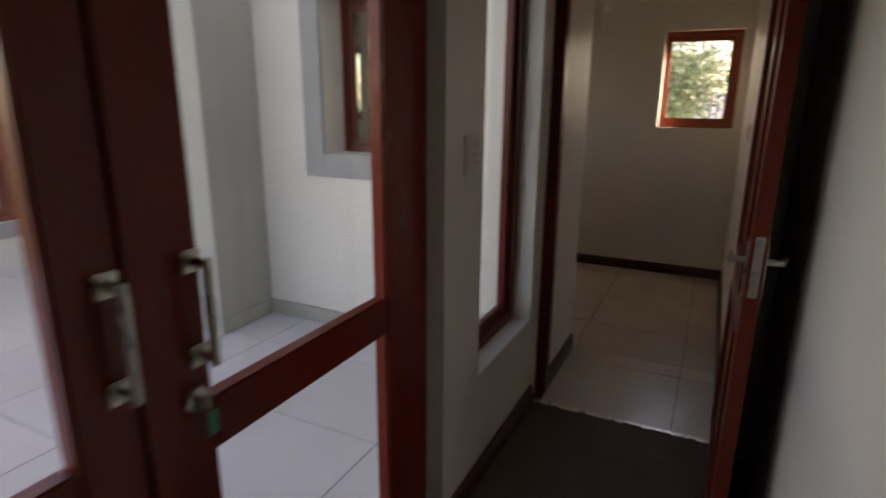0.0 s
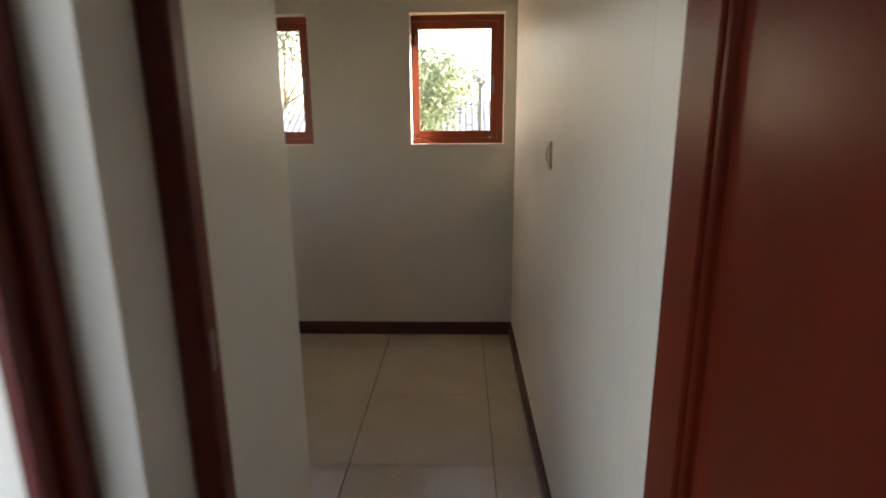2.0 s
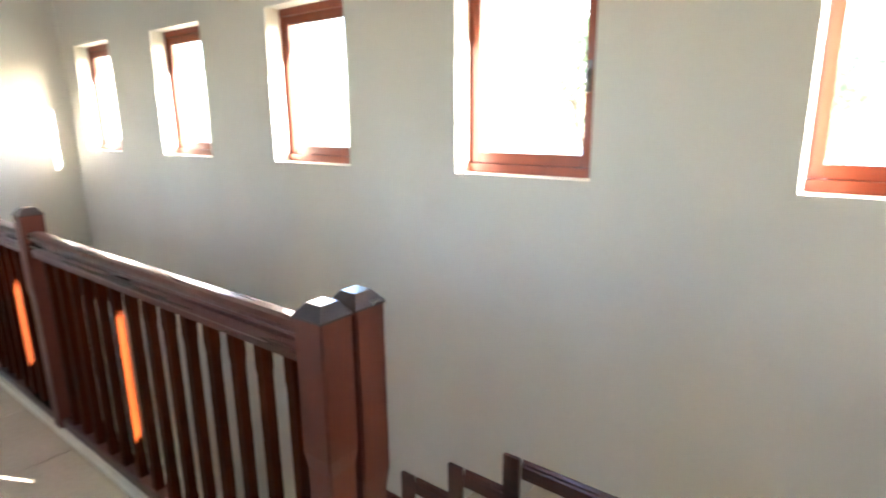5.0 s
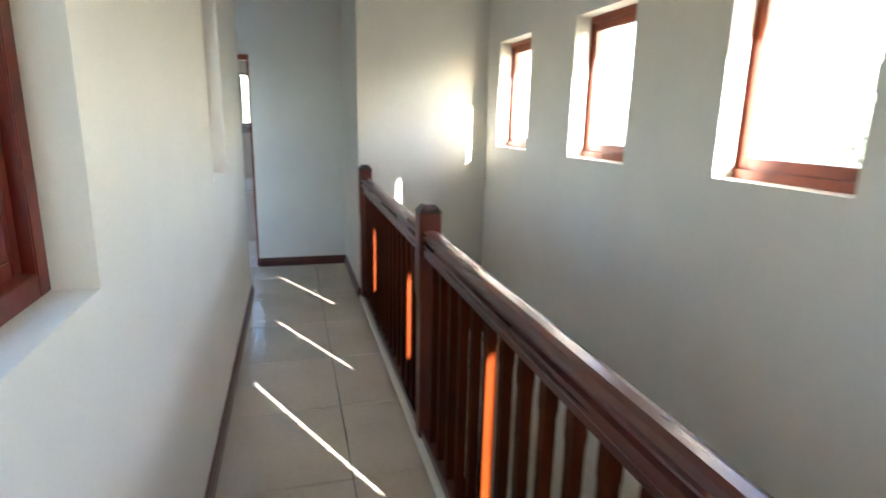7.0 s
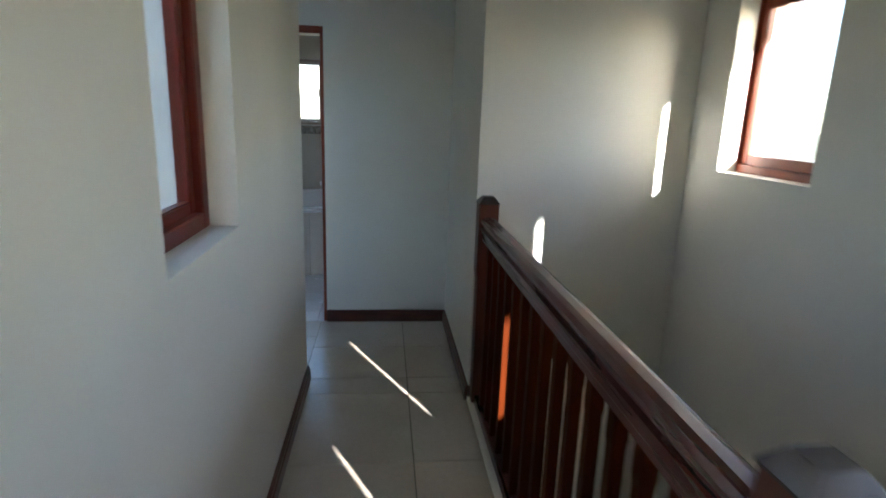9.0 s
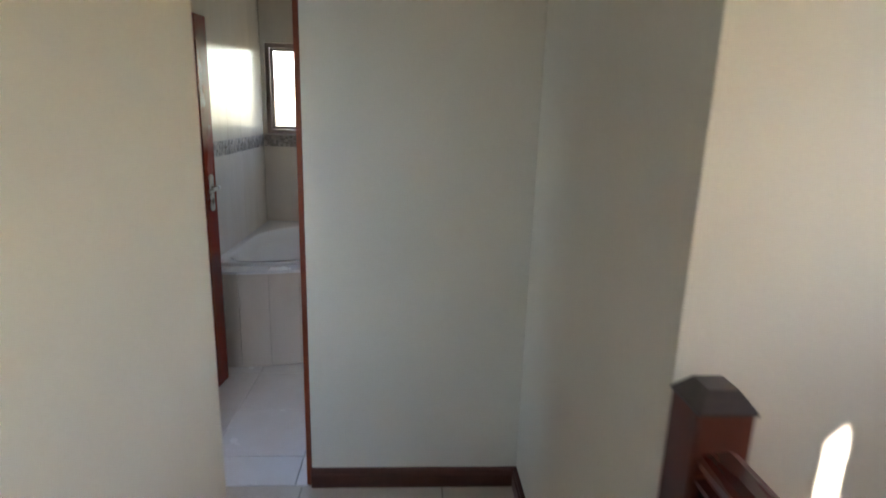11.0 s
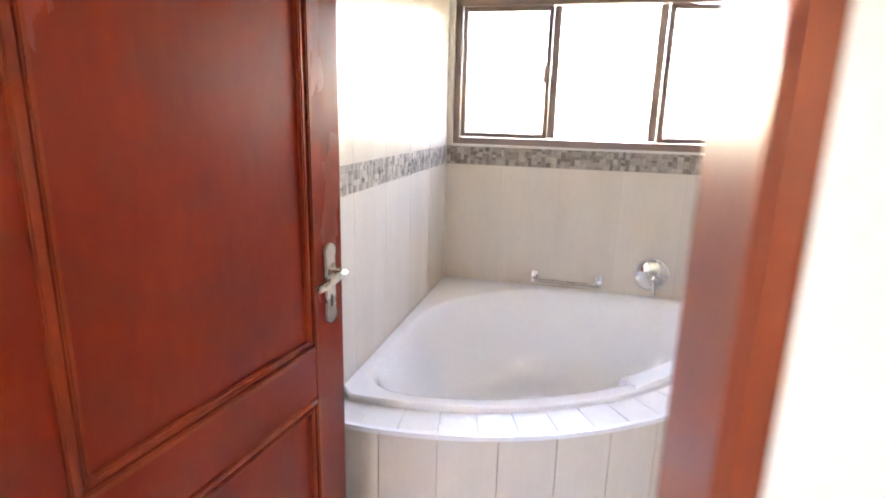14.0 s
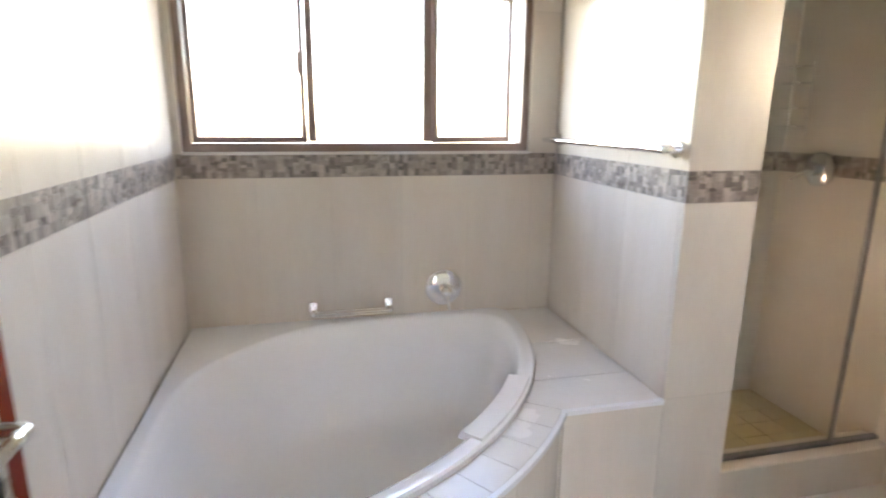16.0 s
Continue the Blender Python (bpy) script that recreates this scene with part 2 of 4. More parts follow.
# ---- large structure ----
wall_n = wall("wall_north", "x", NORTH, (STAIREND - 0.12, 0.70), (-3.0, CEILZ), 0.243, PAINT, [(w + 0.032, w + 0.59, 1.235, 1.985) for w in WIN], "cream painted stairwell wall with five small windows")
wall("wall_east", "y", EAST, (DOORY, 0.0), (-0.2, CEILZ), 0.24, PAINT, label="cream painted passage wall")
wall("wall_stair_end", "y", STAIREND, (-0.91, 0.0), (-3.0, CEILZ), -0.12, PAINT, label="cream painted wall at the end of the stairwell")
wall("wall_corridor_end_side", "x", -1.03, (ENDW - 0.12, STAIREND - 0.0), (-0.2, CEILZ), 0.12, PAINT, label="cream painted short corridor wall")
wall("wall_corridor_end", "y", ENDW, (-3.6, -1.031), (-0.2, CEILZ), -0.12, PAINT, [(JAMBS, JAMB, -0.3, 1.95)], "cream painted end wall with the bathroom doorway")
CW = [(-1.855, -1.31), (-4.07, -3.525)]
wall("wall_corridor_south", "x", SOUTH, (-5.33, PASSW), (-0.2, CEILZ), -0.35, PAINT, [(a, b, 1.11, 2.02) for a, b in CW], "cream painted corridor wall with two deep windows")
wall("wall_passage_west", "y", PASSW, (DOORY, SOUTH - 0.35), (-0.2, CEILZ), -0.26, PAINT, label="cream painted passage wall")
thing("wall_door", boxes((ROOMW, ROOME, DOORY - 0.14, DOORY, 2.03, CEILZ), (EAST + 0.0005, ROOME, -2.685, DOORY, -0.2, 2.0295)), PAINT, "cream painted wall around the first doorway", "wall", kind="structure")
wall("wall_room_west", "y", ROOMW, (-7.5, DOORY), (-0.2, CEILZ), -0.23, PAINT, [(-5.42, -3.58, 0.0, 2.12), (-3.29, -2.665, 0.445, 2.12)], "cream painted room wall with glazed door and tall window")
wall("wall_room_east", "y", ROOME, (-4.75, DOORY), (-0.2, CEILZ), 0.2, PAINT, label="cream painted room wall")
# unseen widening of the room, added so less light bounces onto the west wall
wall("wall_room_return", "x", -4.75, (ROOME + 0.2, 3.8), (-0.2, CEILZ), 0.2, PAINT, label="unseen cream painted wall where the room is widened to cut bounce light")
wall("wall_room_far", "y", 3.8, (-7.5, -4.55), (-0.2, CEILZ), 0.2, PAINT, label="unseen cream painted wall closing the added widening")
wall("wall_room_south", "x", -7.5, (ROOMW - 0.23, 4.0), (-0.2, CEILZ), -0.2, PAINT, label="cream wall closing the room")
wall("wall_lobby_east", "y", -5.33, (-3.6, SOUTH - 0.35), (-0.2, CEILZ), 0.23, PAINT, [(-3.32, -2.33, 0.39, 2.06)], "cream lobby wall with a large window to the patio")
wall("wall_bath_east", "y", ENDW - 0.12, (-0.91, 0.06), (-0.2, CEILZ), 0.12, PAINT, label="plain cream bathroom wall")
wall("wall_north_west", "x", 0.0, (ENDW - 0.12, STAIREND - 0.12), (-0.2, CEILZ), 0.25, PAINT, label="plain outer wall")
wall("wall_lobby_south", "x", -3.6, (-8.9, -5.1), (-0.2, CEILZ), -0.15, PAINT, label="plain cream wall closing the lobby")
wall("wall_stair_under", "x", -0.93, (STAIREND, -0.93), (-3.0, -0.012), -0.12, PAINT, label="cream painted wall under the corridor edge")
wall("wall_stair_under_landing", "y", -0.93, (-0.93, 0.0), (-3.0, -0.18), 0.1, PAINT, label="cream painted wall under the landing")
# bathroom shell
wall("wall_bath_west", "y", BW - 0.012, (BS - 0.15, 0.06), (-0.2, CEILZ), -0.22, PAINT, [(-2.605, -1.235, 1.288, 1.96)], "bathroom window wall")
wall("wall_bath_south", "x", BS - 0.012, (BW - 0.1, ENDW - 0.12), (-0.2, CEILZ), -0.14, PAINT, label="bathroom side wall")
wall("wall_bath_pier", "x", BN + 0.012, (BW, PIERX - 0.012), (-0.2, CEILZ), PIERN - BN - 0.024, PAINT, label="tiled pier between bath and shower")
# the hole further along is for the added window that lights the bathroom
wall("wall_bath_north", "x", 0.062, (BW, ENDW - 0.12), (-0.2, CEILZ), 0.15, PAINT, [(-7.12, -6.66, 1.42, 2.00)], "bathroom shower wall with an opening for the added window")
for nm, x0, x1, y0, y1 in (("ceiling_hall", ENDW, EAST, DOORY, 0.0), ("ceiling_room", ROOMW, ROOME, -7.5, DOORY - 0.14), ("ceiling_room_wide", ROOME, 3.8, -7.5, -4.75), ("ceiling_bath", BW, ENDW - 0.12, BS, 0.06), ("ceiling_lobby", ENDW, -5.33, -3.6, SOUTH)):
    if nm == "ceiling_hall":
        bm = boxes((-5.33, EAST, SOUTH, 0.0, CEILZ, CEILZ + 0.1), (PASSW, EAST, DOORY, SOUTH, CEILZ + 0.001, CEILZ + 0.1), (ENDW, -5.33, SOUTH, 0, CEILZ + 0.001, CEILZ + 0.1))
    else:
        bm = boxes((x0, x1, y0, y1, CEILZ, CEILZ + 0.1))
    thing(nm, bm, CEIL, "flat white painted ceiling", "ceiling", kind="structure")
# roof slab with eaves beyond the outer walls
roof = thing("roof", boxes((-9.2, 1.2, -2.30, 1.11, CEILZ + 0.11, CEILZ + 0.3), (-0.68, 1.2, -3.8, -2.30, CEILZ + 0.11, CEILZ + 0.3), (-0.68, 4.2, -7.75, -3.8, CEILZ + 0.11, CEILZ + 0.3), (-9.2, -5.05, -4.0, -2.30, CEILZ + 0.11, CEILZ + 0.3)), OUTPAINT, "plain roof slab with eaves", "roof", kind="structure")

# sub-floors; the tiles lie on them
thing("floor_hall", boxes((-0.93, EAST, -2.60, 0.0, -0.2, -0.012), (-5.33, -0.93, SOUTH, -0.93, -0.2, -0.0125), (ENDW, -5.33, -3.6, -1.03, -0.2, -0.012)), GROUT, "beige tiled landing and corridor floor", "floor", kind="structure")
thing("floor_room", boxes((ROOMW, ROOME, -7.5, -2.60, -0.2, 0.0), (ROOME, 3.8, -7.5, -4.75, -0.2, 0.0)), BROWNFLOOR, "dull brown carpet floor", "floor", kind="structure")
thing("floor_bath", boxes((BW, ENDW, BS, 0.06, -0.2, -0.012)), GROUT, "pale tiled bathroom floor", "floor", kind="structure")
thing("patio", boxes((-5.10, ROOMW - 0.10, -8.0, SOUTH - 0.35, -0.25, -0.032)), GROUT, "pale grey tiled patio", "patio", kind="structure")
thing("floor_lower", boxes((-5.3, 0.2, -1.1, 0.0, -3.2, -3.0)), GROUT, "floor at the foot of the stairs", "floor", kind="structure")
thing("ground", boxes((-400, 400, -400, 400, -3.6, -3.25)), EARTH, "dry lawn and bare earth", "ground", kind="structure")

# ---- skirting boards ----
SKP = [(0, 0), (0.018, 0), (0.018, 0.055), (0.013, 0.062), (0.013, 0.072), (0.006, 0.082), (0, 0.082)]


def skirting(name, a, b, z=0.0):
    bm = sweep(bmesh.new(), SKP, (*a, z), (*b, z))
    return thing(name, bm, SKIRT, "dark varnished moulded wooden skirting board", "skirting board", kind="structure")


# the way runs so that the room lies to its right
skirting("baseboard_north", (-0.995, NORTH), (EAST, NORTH))
skirting("baseboard_east", (EAST, NORTH), (EAST, DOORY))
skirting("baseboard_passage", (PASSW, DOORY), (PASSW, CORNER + 0.05))
skirting("baseboard_corridor_south", (PASSW, SOUTH), (-5.33, SOUTH))
skirting("baseboard_end", (ENDW, JAMB + 0.0), (ENDW, -1.03))
skirting("baseboard_end_side", (ENDW, -1.03), (STAIREND, -1.03))
skirting("baseboard_pier", (STAIREND, -1.03), (STAIREND, -0.955))
skirting("baseboard_room_west", (ROOMW, -3.575), (ROOMW, DOORY - 0.14))

# ---- stairs ----
stairs = empty("staircase", "beige tiled stairs going down along the window wall", "staircase")
RISE, GO = 0.165, 0.29
for k in range(10):
    x, z = -0.93 - GO * k, -RISE * (k + 1)
    part("step", boxes((x - GO, x, -0.93, 0.0, z - 0.20, z - 0.012)), GROUT, stairs)
    part("tread", boxes((x - GO - 0.012, x - 0.011, -0.925, -0.004, z - 0.012, z), bevel=0.002), TILE, stairs)
    part("riser", boxes((x - 0.010, x - 0.001, -0.925, -0.004, z, z + RISE - 0.013)), TILE, stairs)
    bm = sweep(bmesh.new(), SKP, (x - GO - 0.065, NORTH, z), (x - 0.09, NORTH, z))
    sweep(bm, [(0, 0), (0.018, 0), (0.018, 0.075), (0, 0.075)], (x - 0.078, NORTH, z + 0.0), (x - 0.078, NORTH, z + RISE + 0.082), up=(-1, 0, 0))
    part("stair_skirting", bm, SKIRT, stairs, "dark stepped wooden skirting")

# ---- balustrade ----
RAILY = -0.985
kerb = thing("kerb", boxes((STAIREND, -0.98, -1.035, -0.925, -0.012, 0.028), bevel=0.006), PAINT, "pale painted upstand along the stairwell edge", "kerb", kind="structure")


def newel(name, x, y, top, base, w=0.092):
    """A square newel post, thicker at its head, with a chamfered cap."""
    ob = empty(name, "square mahogany newel post with a dark pyramid cap", "newel post", "newel posts of the balustrade")
    h, n = w / 2, w / 2 - 0.008
    bm = bmesh.new()
    rings = [(n, base), (n, base + 0.42 * (top - base)), (n + 0.002, base + 0.62 * (top - base)), (h, base + 0.66 * (top - base)), (h, top - 0.034)]
    loops = [[bm.verts.new((x + sx * r, y + sy * r, z)) for sx, sy in ((-1, -1), (1, -1), (1, 1), (-1, 1))] for r, z in rings]
    for a, b in zip(loops, loops[1:]):
        for i in range(4):
            bm.faces.new((a[i], a[(i + 1) % 4], b[(i + 1) % 4], b[i]))
    bm.faces.new(loops[0][::-1])
    bm.faces.new(loops[-1])
    bmesh.ops.bevel(bm, geom=[e for e in bm.edges if abs(e.verts[0].co.z - e.verts[1].co.z) > 0.01], offset=0.004, segments=2, affect="EDGES")
    part("post", bm, POSTWOOD, ob)
    bm = bmesh.new()
    loops = [[bm.verts.new((x + sx * r, y + sy * r, z)) for sx, sy in ((-1, -1), (1, -1), (1, 1), (-1, 1))] for r, z in ((h + 0.002, top - 0.034), (h + 0.002, top - 0.029), (h - 0.021, top))]
    for a, b in zip(loops, loops[1:]):
        for i in range(4):
            bm.faces.new((a[i], a[(i + 1) % 4], b[(i + 1) % 4], b[i]))
    bm.faces.new(loops[0][::-1])
    bm.faces.new(loops[-1])
    part("cap", bm, CAPWOOD, ob, "dark worn bevelled cap")
    return ob


newel("newel_post", -0.934, -1.043, 1.065, 0.0)
newel("newel_post", -0.925, -0.950, 1.070, -0.3)
newel("newel_post", -2.957, RAILY, 1.085, 0.0)
newel("newel_post", -5.022, RAILY, 1.075, 0.0)

RAILP = [(-0.036, 0), (-0.036, 0.010), (-0.023, 0.014), (-0.020, 0.021), (-0.024, 0.027), (-0.035, 0.032), (-0.036, 0.044), (-0.027, 0.055), (-0.012, 0.060), (0.012, 0.060), (0.027, 0.055), (0.036, 0.044), (0.035, 0.032), (0.024, 0.027), (0.020, 0.021), (0.023, 0.014), (0.036, 0.010), (0.036, 0)]
SUBP = [(-0.026, 0), (-0.026, 0.02), (-0.030, 0.026), (-0.030, 0.045), (0.030, 0.045), (0.030, 0.026), (0.026, 0.02), (0.026, 0)]


def balustrade(x0, x1, first, count):
    ob = empty("balustrade", "mahogany balustrade with moulded handrail and square balusters", "balustrade", "balustrade sections of the stairwell")
    part("handrail", sweep(bmesh.new(), RAILP, (x1, RAILY, 0.920), (x0, RAILY, 0.920)), WOODX, ob, smooth=False)
    part("top_rail", sweep(bmesh.new(), SUBP, (x1, RAILY, 0.870), (x0, RAILY, 0.870)), WOODX, ob)
    part("bottom_rail", boxes((x0, x1, RAILY - 0.028, RAILY + 0.028, 0.030, 0.078), bevel=0.004), WOODX, ob)
    for i in range(count):
        x = first + 0.1291 * i
        bm, h, n = bmesh.new(), 0.0175, 0.0155
        rings = [(h, 0.078), (h, 0.16), (n, 0.18), (n, 0.775), (h, 0.795), (h, 0.871)]
        loops = [[bm.verts.new((x + sx * r, RAILY + sy * r, z)) for sx, sy in ((-1, -1), (1, -1), (1, 1), (-1, 1))] for r, z in rings]
        for a, b in zip(loops, loops[1:]):
            for k in range(4):
                bm.faces.new((a[k], a[(k + 1) % 4], b[(k + 1) % 4], b[k]))
        bm.faces.new(loops[0][::-1])
        bm.faces.new(loops[-1])
        part("baluster", bm, BALWOOD, ob)
    return ob


balustrade(-2.911, -0.980, -2.165 - 5 * 0.1291, 14)
balustrade(-4.976, -3.003, -4.489 - 3 * 0.1291, 15)


# ---- windows ----
def frame_bars(axis, at, depth, u0, u1, z0, z1, w, bevel=0.003):
    """Four bars round an opening, butted end to end."""
    rows = ((u0, u0 + w, z0, z1), (u1 - w, u1, z0, z1), (u0 + w, u1 - w, z0, z0 + w), (u0 + w, u1 - w, z1 - w, z1))
    out = []
    for a, b, c, d in rows:
        out.append(boxes((a, b, at, at + depth, c, d) if axis == "x" else (at, at + depth, a, b, c, d), bevel=bevel))
    return out


def casement(name, axis, at, depth, u0, u1, z0, z1, label, material=None, fw=0.045, sw=0.045, latch=None):
    material = material or SUNLITWOOD
    ob = empty(name, label, "window", kind="structure")
    for bm in frame_bars(axis, at, depth, u0, u1, z0, z1, fw):
        part("window_frame", bm, material, ob)
    s = depth * 0.62
    o = at + depth * 0.25
    for bm in frame_bars(axis, o, s * 0.7, u0 + fw, u1 - fw, z0 + fw, z1 - fw, sw, 0.004):
        part("sash", bm, material, ob)
    a, b, c, d = u0 + fw + sw - 0.008, u1 - fw - sw + 0.008, z0 + fw + sw - 0.008, z1 - fw - sw + 0.008
    g = o + s * 0.35
    pane = part("pane", boxes((a, b, g - 0.002, g + 0.002, c, d) if axis == "x" else (g - 0.002, g + 0.002, a, b, c, d)), GLASS, ob)
    pane.visible_shadow = False
    if latch is not None:
        u, zz = latch
        bm = boxes((u - 0.009, u + 0.009, at - 0.004 + 0.02, at + 0.03, zz - 0.04, zz + 0.04), (u - 0.006, u + 0.006, at - 0.012, at + 0.018, zz - 0.07, zz + 0.01), bevel=0.002)
        part("latch", bm, STEEL, ob, "small dark metal window latch")
    return ob


for k, w in enumerate(WIN):
    casement("window_%d" % (k + 1), "x", 0.085, 0.07, w, w + 0.59, 1.235, 1.985, "small mahogany casement window in a deep white reveal", latch=(w + 0.59 - 0.06, 1.60), fw=0.035, sw=0.042)
for k, (a, b) in enumerate(CW):
    casement("window_%d" % (k + 6), "x", -2.03, 0.07, a, b, 1.11, 2.02, "mahogany window in the deep corridor wall reveal", DARKWOOD, fw=0.045, sw=0.035)
    # grey plaster band round the opening on the patio side
    rows = ((a - 0.14, a, 0.97, 2.15), (b, b + 0.07, 0.97, 2.15), (a, b, 0.97, 1.11), (a, b, 2.02, 2.15))
    bm = boxes(*[(p, q, SOUTH - 0.372, SOUTH - 0.351, r, s) for p, q, r, s in rows], bevel=0.003)
    thing("trim_%d" % (k + 1), bm, GREYPLASTER, "grey plaster band round the patio window", "window surround", kind="structure")
# unseen window, added to let warm sunlight into the bathroom
casement("window_11", "x", 0.12, 0.06, -7.12, -6.66, 1.42, 2.00, "unseen bronze framed window added to light the bathroom", BRONZE)
casement("window_10", "y", -5.25, 0.07, -3.32, -2.33, 0.39, 2.06, "large mahogany lobby window to the patio", fw=0.05, sw=0.05)
thing("trim_3", boxes(*[(-5.099, -5.078, p, q, r, s) for p, q, r, s in ((-3.43, -3.32, 0.26, 2.19), (-2.33, -2.235, 0.26, 2.19), (-3.32, -2.33, 0.26, 0.39), (-3.32, -2.33, 2.06, 2.19))], bevel=0.003), GREYPLASTER, "grey plaster band round the lobby window", "window surround", kind="structure")
casement("window_8", "y", ROOMW - 0.15, 0.07, -3.29, -2.665, 0.445, 2.12, "tall narrow mahogany window with a white sill", DARKWOOD, fw=0.045, sw=0.04)

# ---- doors ----
def frame_of(name, bars, label, materials=()):
    ob = empty(name, label, "door frame", kind="structure")
    for b, m in zip(bars, materials or [WOOD] * len(bars)):
        part("frame_bar", boxes(b, bevel=0.004), m, ob)
    return ob


frame_of("trim_door_1", [(ROOMW - 0.002, PASSW + 0.026, -2.515, DOORY - 0.001, 0, 2.03), (0.447, 0.472, -2.712, -2.662, 0, 2.03), (PASSW + 0.026, 0.447, -2.515, DOORY - 0.001, 1.988, 2.029)], "varnished mahogany door frame of the landing", [DARKWOOD] * 3)
thing("threshold_strip", boxes((ROOMW, 0.459, -2.617, -2.592, 0.0, 0.006), bevel=0.002), NICKEL, "thin metal strip between carpet and tiles", "threshold", kind="structure")
part("strike_plate", boxes((PASSW + 0.026, PASSW + 0.0275, -2.500, -2.484, 0.955, 1.035)), BRONZE, bpy.data.objects["trim_door_1"], "metal strike plate")
# brighter light on the north jamb and head is put into their wood tone
frame_of("trim_door_2", [(ENDW - 0.122, ENDW + 0.004, JAMB - 0.02, JAMB, 0, 1.95), (ENDW - 0.122, ENDW + 0.004, JAMBS, JAMBS + 0.035, 0, 1.95), (ENDW - 0.122, ENDW + 0.004, JAMBS + 0.035, JAMB - 0.02, 1.905, 1.95)], "varnished mahogany door frame of the bathroom", (SUNLITWOOD, DARKWOOD, SUNLITWOOD))


def moulding(bm, u0, u1, z0, z1, y, out):
    """A picture-frame moulding round a panel, standing out from the leaf's face."""
    for a, b, c, d, w, h in ((u0, u1, z0, z1, 0.014, 0.010), (u0 + 0.014, u1 - 0.014, z0 + 0.014, z1 - 0.014, 0.008, 0.005), (u0 + 0.022, u1 - 0.022, z0 + 0.022, z1 - 0.022, 0.010, 0.008)):
        for r in ((a, a + w, c, d), (b - w, b, c, d), (a + w, b - w, c, c + w), (a + w, b - w, d - w, d)):
            box(bm, r[0], r[1], min(y, y + out * h), max(y, y + out * h), r[2], r[3], bevel=0.0025)
    return bm


def panel_door(name, width, height, label, at, dz=0.0, hinge_side=1, wood=None, bead=None, hinges=(0.22, 1.72)):
    """A leaf with an upper and a lower panel, lever handles on plates and a mortice lock; hinged at its origin, along +x."""
    ob = empty(name, label, "door", kind="structure")
    t = 0.038
    wood, bead = wood or WOOD, bead or MOULDWOOD
    st, lock = 0.115, 0.92
    rails = ((0, st, 0.008, height), (width - st, width, 0.008, height), (st, width - st, 0.008, 0.22), (st, width - st, lock - 0.12, lock), (st, width - st, height - 0.115, height))
    for k, (a, b, c, d) in enumerate(rails):
        part("stile" if k < 2 else "door_rail", boxes((a, b, -t / 2, t / 2, c, d), bevel=0.002), wood, ob)
    for c, d in ((0.22, lock - 0.12), (lock, height - 0.115)):
        part("panel", boxes((st, width - st, -t / 2 + 0.008, t / 2 - 0.008, c, d)), wood, ob)
        for s in (-1, 1):
            part("panel_moulding", moulding(bmesh.new(), st - 0.004, width - st + 0.004, c - 0.004, d + 0.004, s * (t / 2 - 0.008), s * 1.6), bead, ob)
    for s in (-1, 1):
        u = width - 0.055
        y = s * t / 2
        bm = boxes((u - 0.02, u + 0.02, min(y, y + s * 0.006), max(y, y + s * 0.006), 0.975 + dz, 1.14 + dz), bevel=0.003)
        for zz in (0.983 + dz, 1.130 + dz):
            tube(bm, (u, y, zz), (u, y + s * 0.006, zz), 0.02, 20)
        handle = part("handle_plate", bm, NICKEL, ob, "satin nickel lever handle on a keyhole plate", smooth=True)
        bm = tube(bmesh.new(), (u, y, 1.085 + dz), (u, y + s * 0.045, 1.085 + dz), 0.009)
        path_tube(bm, [(u, y + s * 0.042, 1.085 + dz), (u - 0.03, y + s * 0.048, 1.088 + dz), (u - 0.065, y + s * 0.046, 1.080 + dz), (u - 0.095, y + s * 0.040, 1.074 + dz)], 0.0085)
        part("lever", bm, NICKEL, handle, smooth=True)
        part("keyhole", boxes((u - 0.004, u + 0.004, min(y + s * 0.006, y + s * 0.0068), max(y + s * 0.006, y + s * 0.0068), 1.003 + dz, 1.03 + dz)), BLACK, handle)
    lockp = part("lock_plate", boxes((width, width + 0.002, -0.011, 0.011, 0.945, 1.105), bevel=0.0008), NICKEL, ob, "nickel mortice lock face on the door edge")
    part("latch_bolt", boxes((width + 0.002, width + 0.011, -0.006, 0.006, 1.045, 1.066), bevel=0.002), NICKEL, lockp)
    for zz in hinges:
        y = hinge_side * (t / 2 + 0.004)
        bm = tube(bmesh.new(), (-0.004, y, zz - 0.045), (-0.004, y, zz + 0.045), 0.007, 12)
        box(bm, -0.003, 0.026, min(y, y * 0.85), max(y, y * 0.85), zz - 0.045, zz + 0.045)
        part("hinge", bm, NICKEL, ob)
    ob.matrix_world = at
    return ob


panel_door("door_1", 0.78, 1.98, "open varnished mahogany two-panel door with lever handle", pose(0.442, -2.690, 0, 0, 0, 269.6), dz=-0.055, wood=DARKWOOD, bead=DARKWOOD)
panel_door("door_2", 0.79, 1.90, "open varnished mahogany two-panel bathroom door", pose(-6.369, -2.598, 0, 0, 0, 173), hinge_side=-1, hinges=(0.36, 1.76))

